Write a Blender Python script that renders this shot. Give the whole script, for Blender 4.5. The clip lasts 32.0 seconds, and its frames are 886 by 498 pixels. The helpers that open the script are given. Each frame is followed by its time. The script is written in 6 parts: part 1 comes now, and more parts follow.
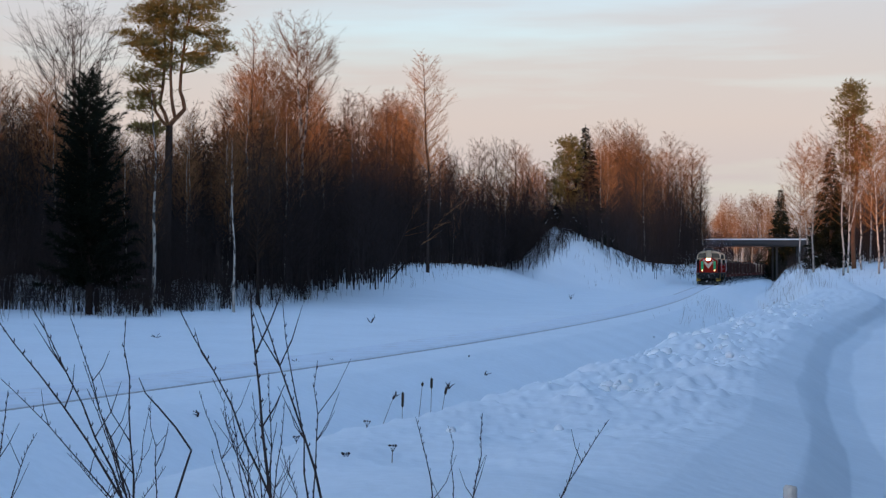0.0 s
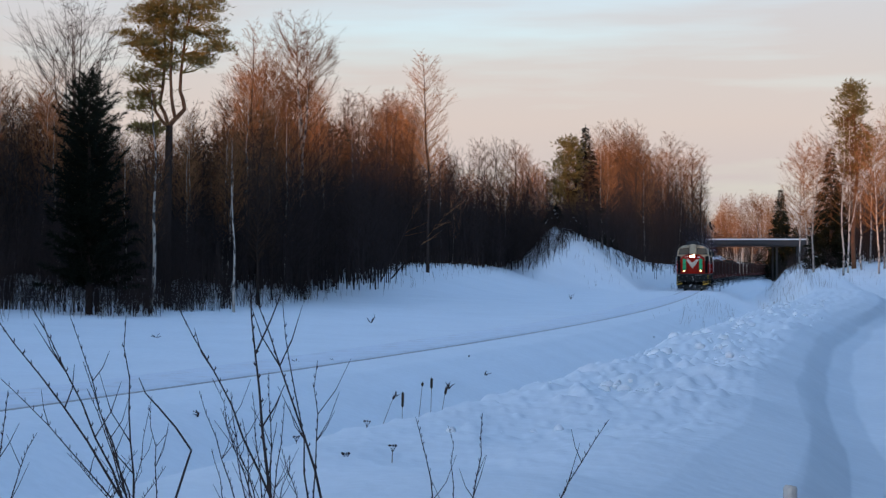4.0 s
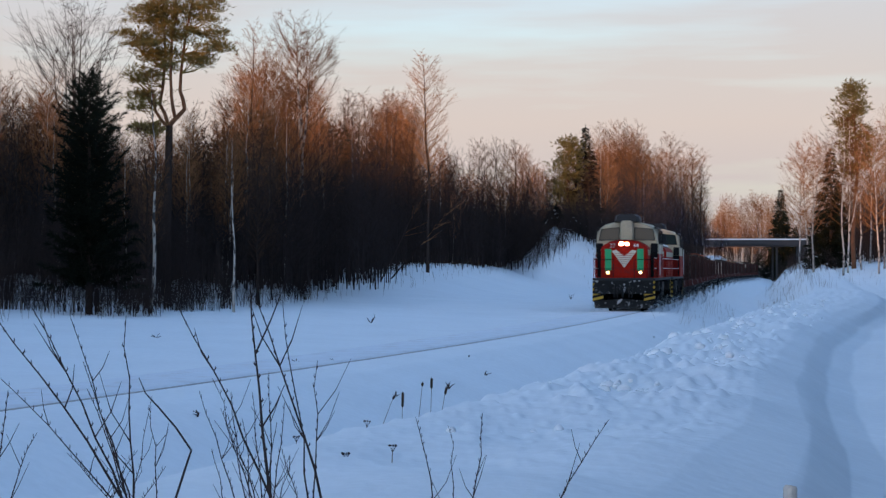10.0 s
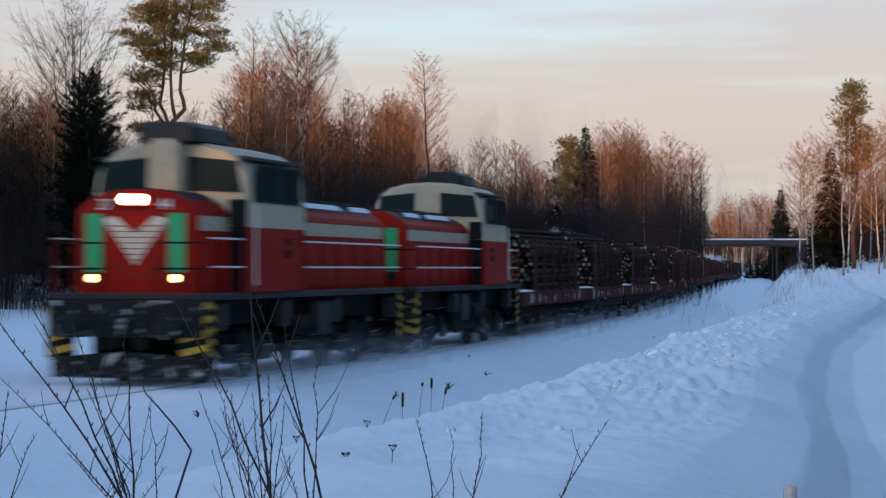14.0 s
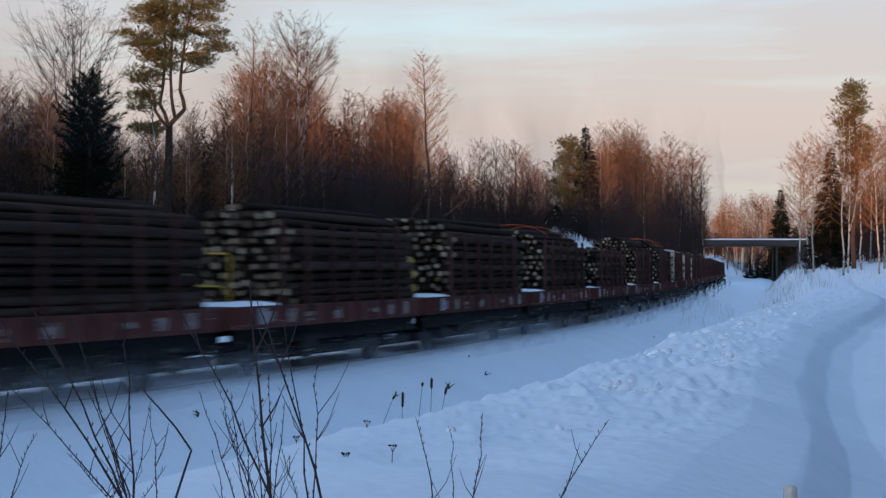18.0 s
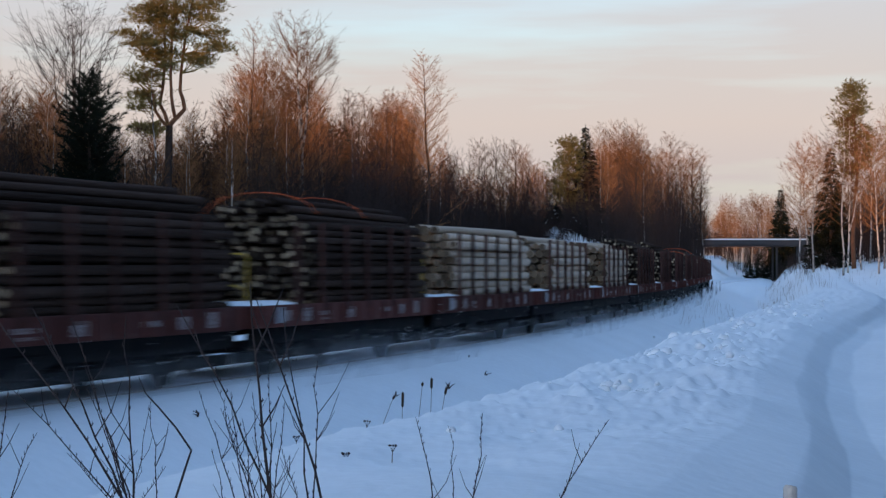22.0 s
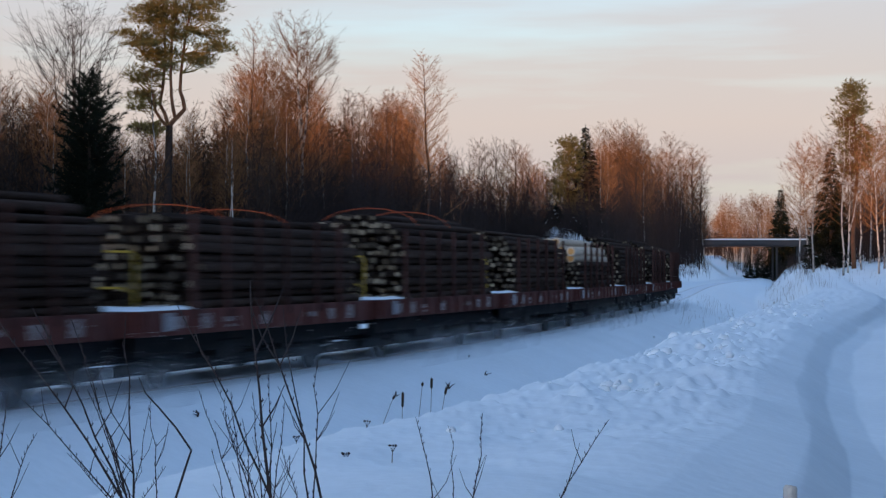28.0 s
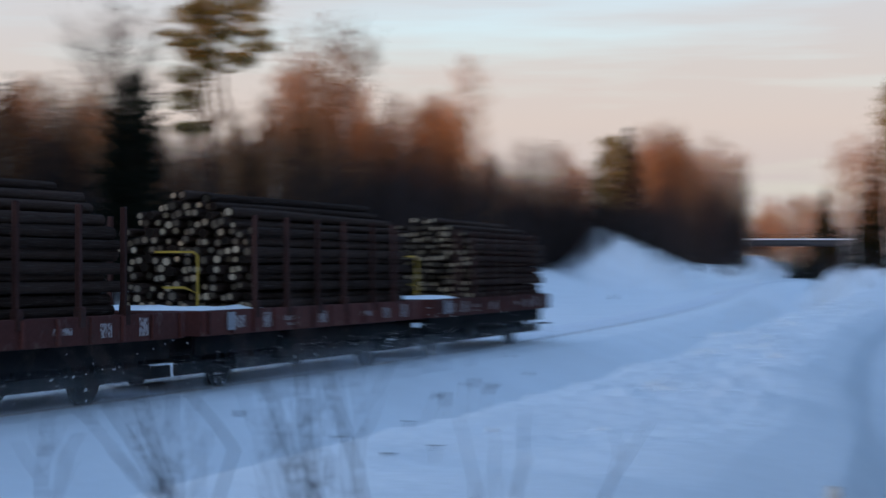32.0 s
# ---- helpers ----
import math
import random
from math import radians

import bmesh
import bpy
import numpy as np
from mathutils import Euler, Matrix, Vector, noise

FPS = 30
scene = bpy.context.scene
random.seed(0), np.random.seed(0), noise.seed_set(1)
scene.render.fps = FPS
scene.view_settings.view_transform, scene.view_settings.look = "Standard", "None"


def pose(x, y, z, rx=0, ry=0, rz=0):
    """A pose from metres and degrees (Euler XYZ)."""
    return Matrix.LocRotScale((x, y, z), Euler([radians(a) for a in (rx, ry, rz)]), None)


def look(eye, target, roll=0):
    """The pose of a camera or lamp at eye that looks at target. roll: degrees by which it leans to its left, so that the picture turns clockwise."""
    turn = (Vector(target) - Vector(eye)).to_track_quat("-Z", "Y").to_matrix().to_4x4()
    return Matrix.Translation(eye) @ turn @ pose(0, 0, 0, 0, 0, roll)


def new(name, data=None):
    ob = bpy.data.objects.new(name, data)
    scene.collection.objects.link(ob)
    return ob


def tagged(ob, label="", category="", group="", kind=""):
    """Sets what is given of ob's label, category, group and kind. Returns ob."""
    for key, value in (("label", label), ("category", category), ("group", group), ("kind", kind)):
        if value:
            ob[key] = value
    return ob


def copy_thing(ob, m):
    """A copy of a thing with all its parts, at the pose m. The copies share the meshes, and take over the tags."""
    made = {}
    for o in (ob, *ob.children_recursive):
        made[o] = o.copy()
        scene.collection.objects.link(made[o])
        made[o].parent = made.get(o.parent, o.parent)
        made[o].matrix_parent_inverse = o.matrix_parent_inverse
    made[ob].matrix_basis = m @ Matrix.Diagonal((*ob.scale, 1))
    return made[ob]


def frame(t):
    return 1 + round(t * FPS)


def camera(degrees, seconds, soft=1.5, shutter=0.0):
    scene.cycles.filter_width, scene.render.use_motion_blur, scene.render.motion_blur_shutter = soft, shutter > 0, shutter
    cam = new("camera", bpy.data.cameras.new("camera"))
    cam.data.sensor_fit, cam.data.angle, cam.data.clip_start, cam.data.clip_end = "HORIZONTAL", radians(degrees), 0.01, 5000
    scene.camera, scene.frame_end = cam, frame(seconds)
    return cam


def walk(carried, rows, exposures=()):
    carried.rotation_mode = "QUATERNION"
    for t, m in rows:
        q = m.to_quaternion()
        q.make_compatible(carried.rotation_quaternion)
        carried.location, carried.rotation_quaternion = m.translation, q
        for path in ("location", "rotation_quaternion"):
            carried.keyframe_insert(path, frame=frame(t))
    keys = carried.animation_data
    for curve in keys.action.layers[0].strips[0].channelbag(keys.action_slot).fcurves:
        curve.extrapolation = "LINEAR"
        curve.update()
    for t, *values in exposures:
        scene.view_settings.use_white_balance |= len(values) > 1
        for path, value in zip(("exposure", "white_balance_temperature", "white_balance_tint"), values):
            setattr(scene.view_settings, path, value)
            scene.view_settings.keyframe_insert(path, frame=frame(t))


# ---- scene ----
# ======================= camera =======================
EYE = Vector((0.0, 0.0, 2.041))
LENS = 22.98
cam = camera(LENS, 32.0, soft=1.35, shutter=1.0)


def cam_row(yaw):
    return pose(EYE.x, EYE.y, EYE.z, 90 + 0.53, 0, yaw)


walk(cam, [(0.0, cam_row(0)), (16.0, cam_row(0)), (31.4, cam_row(0)), (31.6, cam_row(0.02)), (31.8, cam_row(0.07)),
           (31.9, cam_row(0.18)), (32.0, cam_row(1.12))])

# ======================= light =======================
SUN_ROT, SUN_EL = radians(222.0), radians(5.5)
to_sun = Vector((math.sin(SUN_ROT) * math.cos(SUN_EL), math.cos(SUN_ROT) * math.cos(SUN_EL), math.sin(SUN_EL)))
sun_data = bpy.data.lights.new("sun", "SUN")
sun_data.energy, sun_data.angle, sun_data.color = 5.0, radians(0.6), (1.0, 0.46, 0.155)
sun = new("sun", sun_data)
sun.matrix_world = look((0, 0, 60), Vector((0, 0, 60)) - to_sun)
scene.view_settings.exposure = 0.0

world = bpy.data.worlds.new("sky")
scene.world = world
world.use_nodes = True
wt = world.node_tree
wt.nodes.clear()


def wnode(kind, **kw):
    n = wt.nodes.new(kind)
    for k, v in kw.items():
        n.inputs[k].default_value = v
    return n


w_out, w_bg = wt.nodes.new("ShaderNodeOutputWorld"), wnode("ShaderNodeBackground", Strength=0.115)
sky = wt.nodes.new("ShaderNodeTexSky")
sky.sky_type, sky.sun_disc, sky.sun_elevation, sky.sun_rotation = "NISHITA", False, SUN_EL, SUN_ROT
sky.air_density, sky.dust_density, sky.ozone_density = 1.0, 0.8, 2.5
w_tc = wt.nodes.new("ShaderNodeTexCoord")
w_sep = wt.nodes.new("ShaderNodeSeparateXYZ")
wt.links.new(w_tc.outputs["Generated"], w_sep.inputs[0])
# thin high cloud: long level streaks
w_map = wt.nodes.new("ShaderNodeMapping")
w_map.inputs["Scale"].default_value = (1.6, 1.6, 16.0)
w_map.inputs["Rotation"].default_value = (0.0, radians(1.6), 0.0)
wt.links.new(w_tc.outputs["Generated"], w_map.inputs[0])
w_noise = wnode("ShaderNodeTexNoise", Scale=1.6, Detail=5.0, Roughness=0.55)
wt.links.new(w_map.outputs[0], w_noise.inputs["Vector"])
w_low = wt.nodes.new("ShaderNodeMapRange")          # cloud thins towards the zenith
w_low.inputs["From Min"].default_value, w_low.inputs["From Max"].default_value = 0.12, 0.42
w_low.inputs["To Min"].default_value, w_low.inputs["To Max"].default_value = 0.74, 0.0
wt.links.new(w_sep.outputs["Z"], w_low.inputs["Value"])
w_add = wt.nodes.new("ShaderNodeMath")
w_add.operation = "MULTIPLY_ADD"
wt.links.new(w_noise.outputs["Fac"], w_add.inputs[0])
w_add.inputs[1].default_value = 1.5
w_add.inputs[2].default_value = -0.45
w_sum = wt.nodes.new("ShaderNodeMath")
w_sum.operation, w_sum.use_clamp = "ADD", True
wt.links.new(w_add.outputs[0], w_sum.inputs[0])
wt.links.new(w_low.outputs[0], w_sum.inputs[1])
w_cov = wt.nodes.new("ShaderNodeMath")
w_cov.operation, w_cov.use_clamp = "MULTIPLY", True
wt.links.new(w_sum.outputs[0], w_cov.inputs[0])
w_fade = wt.nodes.new("ShaderNodeMapRange")
w_fade.inputs["From Min"].default_value, w_fade.inputs["From Max"].default_value = 0.15, 0.75
w_fade.inputs["To Min"].default_value, w_fade.inputs["To Max"].default_value = 1.0, 0.2
wt.links.new(w_sep.outputs["Z"], w_fade.inputs["Value"])
wt.links.new(w_fade.outputs[0], w_cov.inputs[1])
w_ramp = wt.nodes.new("ShaderNodeValToRGB")         # cloud colour by height
w_ramp.color_ramp.elements[0].position, w_ramp.color_ramp.elements[0].color = 0.0, (5.25, 4.75, 4.75, 1)
w_ramp.color_ramp.elements[1].position, w_ramp.color_ramp.elements[1].color = 0.125, (5.7, 5.75, 6.0, 1)
for at, col in ((0.03, (5.35, 4.75, 4.7, 1)), (0.066, (6.2, 5.3, 4.85, 1)), (0.092, (6.0, 5.5, 5.25, 1))):
    w_ramp.color_ramp.elements.new(at).color = col
wt.links.new(w_sep.outputs["Z"], w_ramp.inputs[0])
w_mix = wt.nodes.new("ShaderNodeMix")
w_mix.data_type = "RGBA"
wt.links.new(w_cov.outputs[0], w_mix.inputs[0])
w_gain = wt.nodes.new("ShaderNodeMix")              # clear cold air: deeper, brighter blue overhead
w_gain.data_type, w_gain.blend_type = "RGBA", "MULTIPLY"
w_gain.inputs[0].default_value = 1.0
w_gain.inputs[7].default_value = (3.75, 4.35, 5.0, 1)
wt.links.new(sky.outputs[0], w_gain.inputs[6])
wt.links.new(w_gain.outputs[2], w_mix.inputs[6])
w_dot = wt.nodes.new("ShaderNodeVectorMath")        # thin cloud shines more on the sun's side of the sky
w_dot.operation = "DOT_PRODUCT"
wt.links.new(w_tc.outputs["Generated"], w_dot.inputs[0])
w_dot.inputs[1].default_value = to_sun
w_side = wt.nodes.new("ShaderNodeMapRange")
w_side.inputs["From Min"].default_value, w_side.inputs["From Max"].default_value = -0.3, 1.0
w_side.inputs["To Min"].default_value, w_side.inputs["To Max"].default_value = 1.0, 3.2
wt.links.new(w_dot.outputs["Value"], w_side.inputs["Value"])
w_shine = wt.nodes.new("ShaderNodeVectorMath")
w_shine.operation = "SCALE"
wt.links.new(w_ramp.outputs[0], w_shine.inputs[0])
wt.links.new(w_side.outputs[0], w_shine.inputs["Scale"])
wt.links.new(w_shine.outputs[0], w_mix.inputs[7])
wt.links.new(w_mix.outputs[2], w_bg.inputs[0])
wt.links.new(w_bg.outputs[0], w_out.inputs[0])


# ======================= materials =======================
def material(name, base, rough=0.6, metal=0.0, spread=0.25, scale=3.0, fine=30.0, bump=0.0, tint=None, tint_at=(0.55, 0.7),
             stretch=(1, 1, 1), glow=None, per_object=0.0, coords="Object", sss=0.0, gloss=0.25):
    """Noise at two scales varies the base colour; tint lays a second colour in patches; bump gives relief (metres)."""
    m = bpy.data.materials.new(name)
    m.use_nodes = True
    nt = m.node_tree
    bsdf = nt.nodes["Principled BSDF"]
    bsdf.inputs["Roughness"].default_value, bsdf.inputs["Metallic"].default_value = rough, metal
    bsdf.inputs["Specular IOR Level"].default_value = gloss
    tc, mp = nt.nodes.new("ShaderNodeTexCoord"), nt.nodes.new("ShaderNodeMapping")
    mp.inputs["Scale"].default_value = stretch
    nt.links.new(tc.outputs[coords], mp.inputs[0])
    n1, n2 = nt.nodes.new("ShaderNodeTexNoise"), nt.nodes.new("ShaderNodeTexNoise")
    for n, s in ((n1, scale), (n2, fine)):
        n.inputs["Scale"].default_value, n.inputs["Detail"].default_value = s, 4.0
        nt.links.new(mp.outputs[0], n.inputs["Vector"])
    mul = nt.nodes.new("ShaderNodeMath")
    mul.operation = "ADD"
    nt.links.new(n1.outputs["Fac"], mul.inputs[0])
    nt.links.new(n2.outputs["Fac"], mul.inputs[1])
    rng = nt.nodes.new("ShaderNodeMapRange")
    rng.inputs["From Min"].default_value, rng.inputs["From Max"].default_value = 0.6, 1.4
    rng.inputs["To Min"].default_value, rng.inputs["To Max"].default_value = 1 - spread, 1 + spread
    nt.links.new(mul.outputs[0], rng.inputs["Value"])
    value = rng.outputs[0]
    if per_object:
        oi, r2, mm = nt.nodes.new("ShaderNodeObjectInfo"), nt.nodes.new("ShaderNodeMapRange"), nt.nodes.new("ShaderNodeMath")
        r2.inputs["To Min"].default_value, r2.inputs["To Max"].default_value = 1 - per_object, 1 + per_object
        nt.links.new(oi.outputs["Random"], r2.inputs["Value"])
        mm.operation = "MULTIPLY"
        nt.links.new(value, mm.inputs[0])
        nt.links.new(r2.outputs[0], mm.inputs[1])
        value = mm.outputs[0]
    hsv = nt.nodes.new("ShaderNodeHueSaturation")
    hsv.inputs["Color"].default_value = (*base, 1)
    nt.links.new(value, hsv.inputs["Value"])
    colour = hsv.outputs[0]
    if tint:
        mx, r3, n3 = nt.nodes.new("ShaderNodeMix"), nt.nodes.new("ShaderNodeMapRange"), nt.nodes.new("ShaderNodeTexNoise")
        mx.data_type = "RGBA"
        n3.inputs["Scale"].default_value, n3.inputs["Detail"].default_value = scale * 2.3, 6.0
        nt.links.new(mp.outputs[0], n3.inputs["Vector"])
        r3.inputs["From Min"].default_value, r3.inputs["From Max"].default_value = tint_at
        nt.links.new(n3.outputs["Fac"], r3.inputs["Value"])
        nt.links.new(r3.outputs[0], mx.inputs[0])
        nt.links.new(colour, mx.inputs[6])
        mx.inputs[7].default_value = (*tint, 1)
        colour = mx.outputs[2]
    nt.links.new(colour, bsdf.inputs["Base Color"])
    if bump:
        bp = nt.nodes.new("ShaderNodeBump")
        bp.inputs["Strength"].default_value, bp.inputs["Distance"].default_value = 1.0, bump
        nt.links.new(mul.outputs[0], bp.inputs["Height"])
        nt.links.new(bp.outputs[0], bsdf.inputs["Normal"])
    if glow:
        bsdf.inputs["Emission Color"].default_value = (*glow[0], 1)
        bsdf.inputs["Emission Strength"].default_value = glow[1]
    if sss:
        bsdf.inputs["Subsurface Weight"].default_value = sss
        bsdf.inputs["Subsurface Radius"].default_value = (0.05, 0.06, 0.08)
    return m


SNOW = material("snow", (0.83, 0.845, 0.86), rough=0.75, spread=0.05, scale=0.35, fine=6.0, bump=0.014)
SNOW_DIRTY = material("old_snow", (0.78, 0.80, 0.84), rough=0.8, spread=0.06, scale=0.8, fine=12, bump=0.02, tint=(0.66, 0.62, 0.60), tint_at=(0.5, 0.85))
RAIL = material("rail_steel", (0.48, 0.44, 0.41), rough=0.7, metal=0.0, spread=0.3, scale=2, fine=40)
RED = material("red_paint", (0.30, 0.012, 0.006), rough=0.55, gloss=0.05, spread=0.16, scale=1.2, fine=14, tint=(0.15, 0.02, 0.017), tint_at=(0.56, 0.8))
CREAM = material("cream_paint", (0.46, 0.38, 0.265), rough=0.5, gloss=0.12, spread=0.12, scale=1.5, fine=18, tint=(0.37, 0.31, 0.235), tint_at=(0.55, 0.78))
GREEN = material("green_paint", (0.04, 0.36, 0.15), rough=0.5, gloss=0.1, spread=0.12, scale=2, fine=20)
WHITE = material("white_paint", (0.72, 0.70, 0.66), rough=0.5, spread=0.1, scale=3, fine=20)
CHEVRON = material("chevron_cream_paint", (0.60, 0.53, 0.42), rough=0.55, gloss=0.1, spread=0.12, scale=3, fine=20)
YELLOW = material("yellow_paint", (0.46, 0.28, 0.03), rough=0.5, spread=0.18, scale=4, fine=30)
YELLOW_DULL = material("dull_yellow_paint", (0.36, 0.23, 0.03), rough=0.7, spread=0.3, scale=4, fine=30)
BLACK = material("black_steel", (0.012, 0.012, 0.013), rough=0.8, gloss=0.05, spread=0.3, scale=2, fine=25, tint=(0.03, 0.024, 0.02), tint_at=(0.55, 0.75))
GREY = material("grey_steel", (0.032, 0.032, 0.034), rough=0.65, gloss=0.1, metal=0.0, spread=0.2, scale=2, fine=25)
ROOF = material("dark_roof_paint", (0.022, 0.023, 0.026), rough=0.6, spread=0.25, scale=2, fine=20)
ICE = material("snow_crusted_steel", (0.02, 0.02, 0.02), rough=0.8, gloss=0.05, spread=0.3, scale=2.2, fine=14, tint=(0.36, 0.36, 0.36), tint_at=(0.59, 0.68), bump=0.02)
RUBBER = material("black_rubber", (0.018, 0.018, 0.018), rough=0.8, spread=0.2)
LAMP = material("headlamp_glow", (1.0, 0.9, 0.7), rough=0.3, spread=0.0, glow=((1.0, 0.72, 0.34), 100.0))
LAMP_LOW = material("marker_lamp_glow", (1.0, 0.8, 0.5), rough=0.3, spread=0.0, glow=((1.0, 0.52, 0.18), 9.0))
WAGON = material("wagon_brown_paint", (0.095, 0.033, 0.027), rough=0.75, gloss=0.05, spread=0.25, scale=1.2, fine=16, tint=(0.15, 0.10, 0.09), tint_at=(0.58, 0.78), per_object=0.25)
STAKE = material("stake_steel", (0.055, 0.026, 0.022), rough=0.7, gloss=0.04, spread=0.3, scale=3, fine=25, per_object=0.25)
BARK_LOG = material("log_bark", (0.058, 0.036, 0.028), rough=0.95, gloss=0.02, spread=0.4, scale=3, fine=25, stretch=(0.35, 1, 1), bump=0.012, per_object=0.4, tint=(0.092, 0.073, 0.064), tint_at=(0.54, 0.75))
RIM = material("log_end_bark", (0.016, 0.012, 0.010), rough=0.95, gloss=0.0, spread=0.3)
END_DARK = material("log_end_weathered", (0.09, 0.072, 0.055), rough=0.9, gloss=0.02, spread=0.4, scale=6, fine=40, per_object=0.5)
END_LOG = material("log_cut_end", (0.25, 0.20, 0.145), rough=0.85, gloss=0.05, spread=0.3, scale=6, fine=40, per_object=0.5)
PALE_LOG = material("pale_log_bark", (0.62, 0.475, 0.36), rough=0.85, gloss=0.05, spread=0.15, scale=2, fine=20, stretch=(0.3, 1, 1), bump=0.008, per_object=0.15, tint=(0.36, 0.27, 0.18), tint_at=(0.56, 0.75))
END_PALE = material("pale_log_end", (0.105, 0.074, 0.048), rough=0.85, spread=0.3, scale=6, fine=40, per_object=0.45)
ORANGE_END = material("fresh_cut_end", (0.62, 0.30, 0.10), rough=0.85, spread=0.2, scale=6, fine=40)
STRAP = material("orange_strap", (0.62, 0.12, 0.04), rough=0.7, spread=0.15)
BARK = material("bark_brown", (0.050, 0.036, 0.031), rough=0.95, gloss=0.0, spread=0.35, scale=2.5, fine=22, per_object=0.3)
# Thicket and shrub twigs: the wood's shade is put into this colour
SHADE_BRUSH = material("shade_brush_twig", (0.042, 0.031, 0.028), rough=0.95, gloss=0.0, spread=0.3, scale=1.5, fine=12, per_object=0.25)
# Undergrowth twigs: shade of the wood's lower half is put into this colour
SHADE_UNDERGROWTH = material("shade_undergrowth_twig", (0.040, 0.031, 0.029), rough=0.95, gloss=0.0, spread=0.3, scale=1.5, fine=12, per_object=0.25)
# Lit counterpart: low-sun warmth is put into this twig colour
SUNLIT_TWIG = material("sunlit_twig", (0.19, 0.092, 0.042), rough=0.95, gloss=0.0, spread=0.3, scale=1.5, fine=12, per_object=0.6)
BIRCH = material("birch_bark", (0.40, 0.36, 0.32), rough=0.85, spread=0.2, scale=3, fine=15, stretch=(1, 1, 0.5), tint=(0.045, 0.04, 0.038), tint_at=(0.50, 0.58), per_object=0.2)
PINE_BARK = material("pine_bark", (0.15, 0.072, 0.040), rough=0.95, spread=0.35, scale=3, fine=22, bump=0.02)
# Shaded counterpart of the lit twig colour, for young crowns
SHADE_SAPLING = material("shade_sapling_twig", (0.062, 0.040, 0.029), rough=0.95, gloss=0.0, spread=0.3, scale=1.5, fine=12, per_object=0.5)
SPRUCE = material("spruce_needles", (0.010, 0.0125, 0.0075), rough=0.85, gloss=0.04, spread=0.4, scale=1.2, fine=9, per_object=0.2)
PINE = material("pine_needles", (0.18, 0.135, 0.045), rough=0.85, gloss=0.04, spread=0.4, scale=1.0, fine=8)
DRY = material("dry_grass", (0.17, 0.12, 0.075), rough=0.9, spread=0.3)
OLD_WOOD = material("weathered_wood", (0.55, 0.50, 0.45), rough=0.85, spread=0.2, scale=8, fine=40, bump=0.003)
CATTAIL = material("cattail_head", (0.035, 0.022, 0.015), rough=0.95, spread=0.3)
WILLOW = material("willow_bark", (0.040, 0.028, 0.026), rough=0.8, spread=0.3, scale=6, fine=60)
CONCRETE = material("bridge_concrete", (0.05, 0.048, 0.05), rough=0.85, spread=0.2, scale=0.8, fine=8)


def glass_pane():
    m = bpy.data.materials.new("cab_glass")
    m.use_nodes = True
    b = m.node_tree.nodes["Principled BSDF"]
    b.inputs["Base Color"].default_value = (0.02, 0.03, 0.03, 1)
    b.inputs["Roughness"].default_value, b.inputs["Specular IOR Level"].default_value = 0.06, 0.35
    return m


GLASS = glass_pane()


def haze(name, colour, density, scale, z0, z1):
    """Thin drifting stuff: mostly see-through, in uneven clumps that thin out between the heights z0 and z1."""
    m = bpy.data.materials.new(name)
    m.use_nodes = True
    nt = m.node_tree
    b = nt.nodes["Principled BSDF"]
    b.inputs["Base Color"].default_value, b.inputs["Roughness"].default_value = (*colour, 1), 1.0
    b.inputs["Specular IOR Level"].default_value = 0.0
    tc, n, r = nt.nodes.new("ShaderNodeTexCoord"), nt.nodes.new("ShaderNodeTexNoise"), nt.nodes.new("ShaderNodeMapRange")
    n.inputs["Scale"].default_value, n.inputs["Detail"].default_value = scale, 3.0
    nt.links.new(tc.outputs["Object"], n.inputs["Vector"])
    r.inputs["From Min"].default_value, r.inputs["From Max"].default_value = 0.32, 0.72
    r.inputs["To Max"].default_value = density
    nt.links.new(n.outputs["Fac"], r.inputs["Value"])
    sep, fall, mul = nt.nodes.new("ShaderNodeSeparateXYZ"), nt.nodes.new("ShaderNodeMapRange"), nt.nodes.new("ShaderNodeMath")
    nt.links.new(tc.outputs["Object"], sep.inputs[0])
    fall.interpolation_type = "SMOOTHSTEP"
    fall.inputs["From Min"].default_value, fall.inputs["From Max"].default_value = z0, z1
    fall.inputs["To Min"].default_value, fall.inputs["To Max"].default_value = 1.0, 0.0
    nt.links.new(sep.outputs["Z"], fall.inputs["Value"])
    mul.operation = "MULTIPLY"
    nt.links.new(r.outputs[0], mul.inputs[0])
    nt.links.new(fall.outputs[0], mul.inputs[1])
    nt.links.new(mul.outputs[0], b.inputs["Alpha"])
    return m


DUST = haze("powder_snow", (0.80, 0.84, 0.90), 0.17, 0.7, 0.0, 0.8)
SMOKE = haze("exhaust_smoke", (0.045, 0.045, 0.065), 0.30, 0.22, 4.4, 8.2)


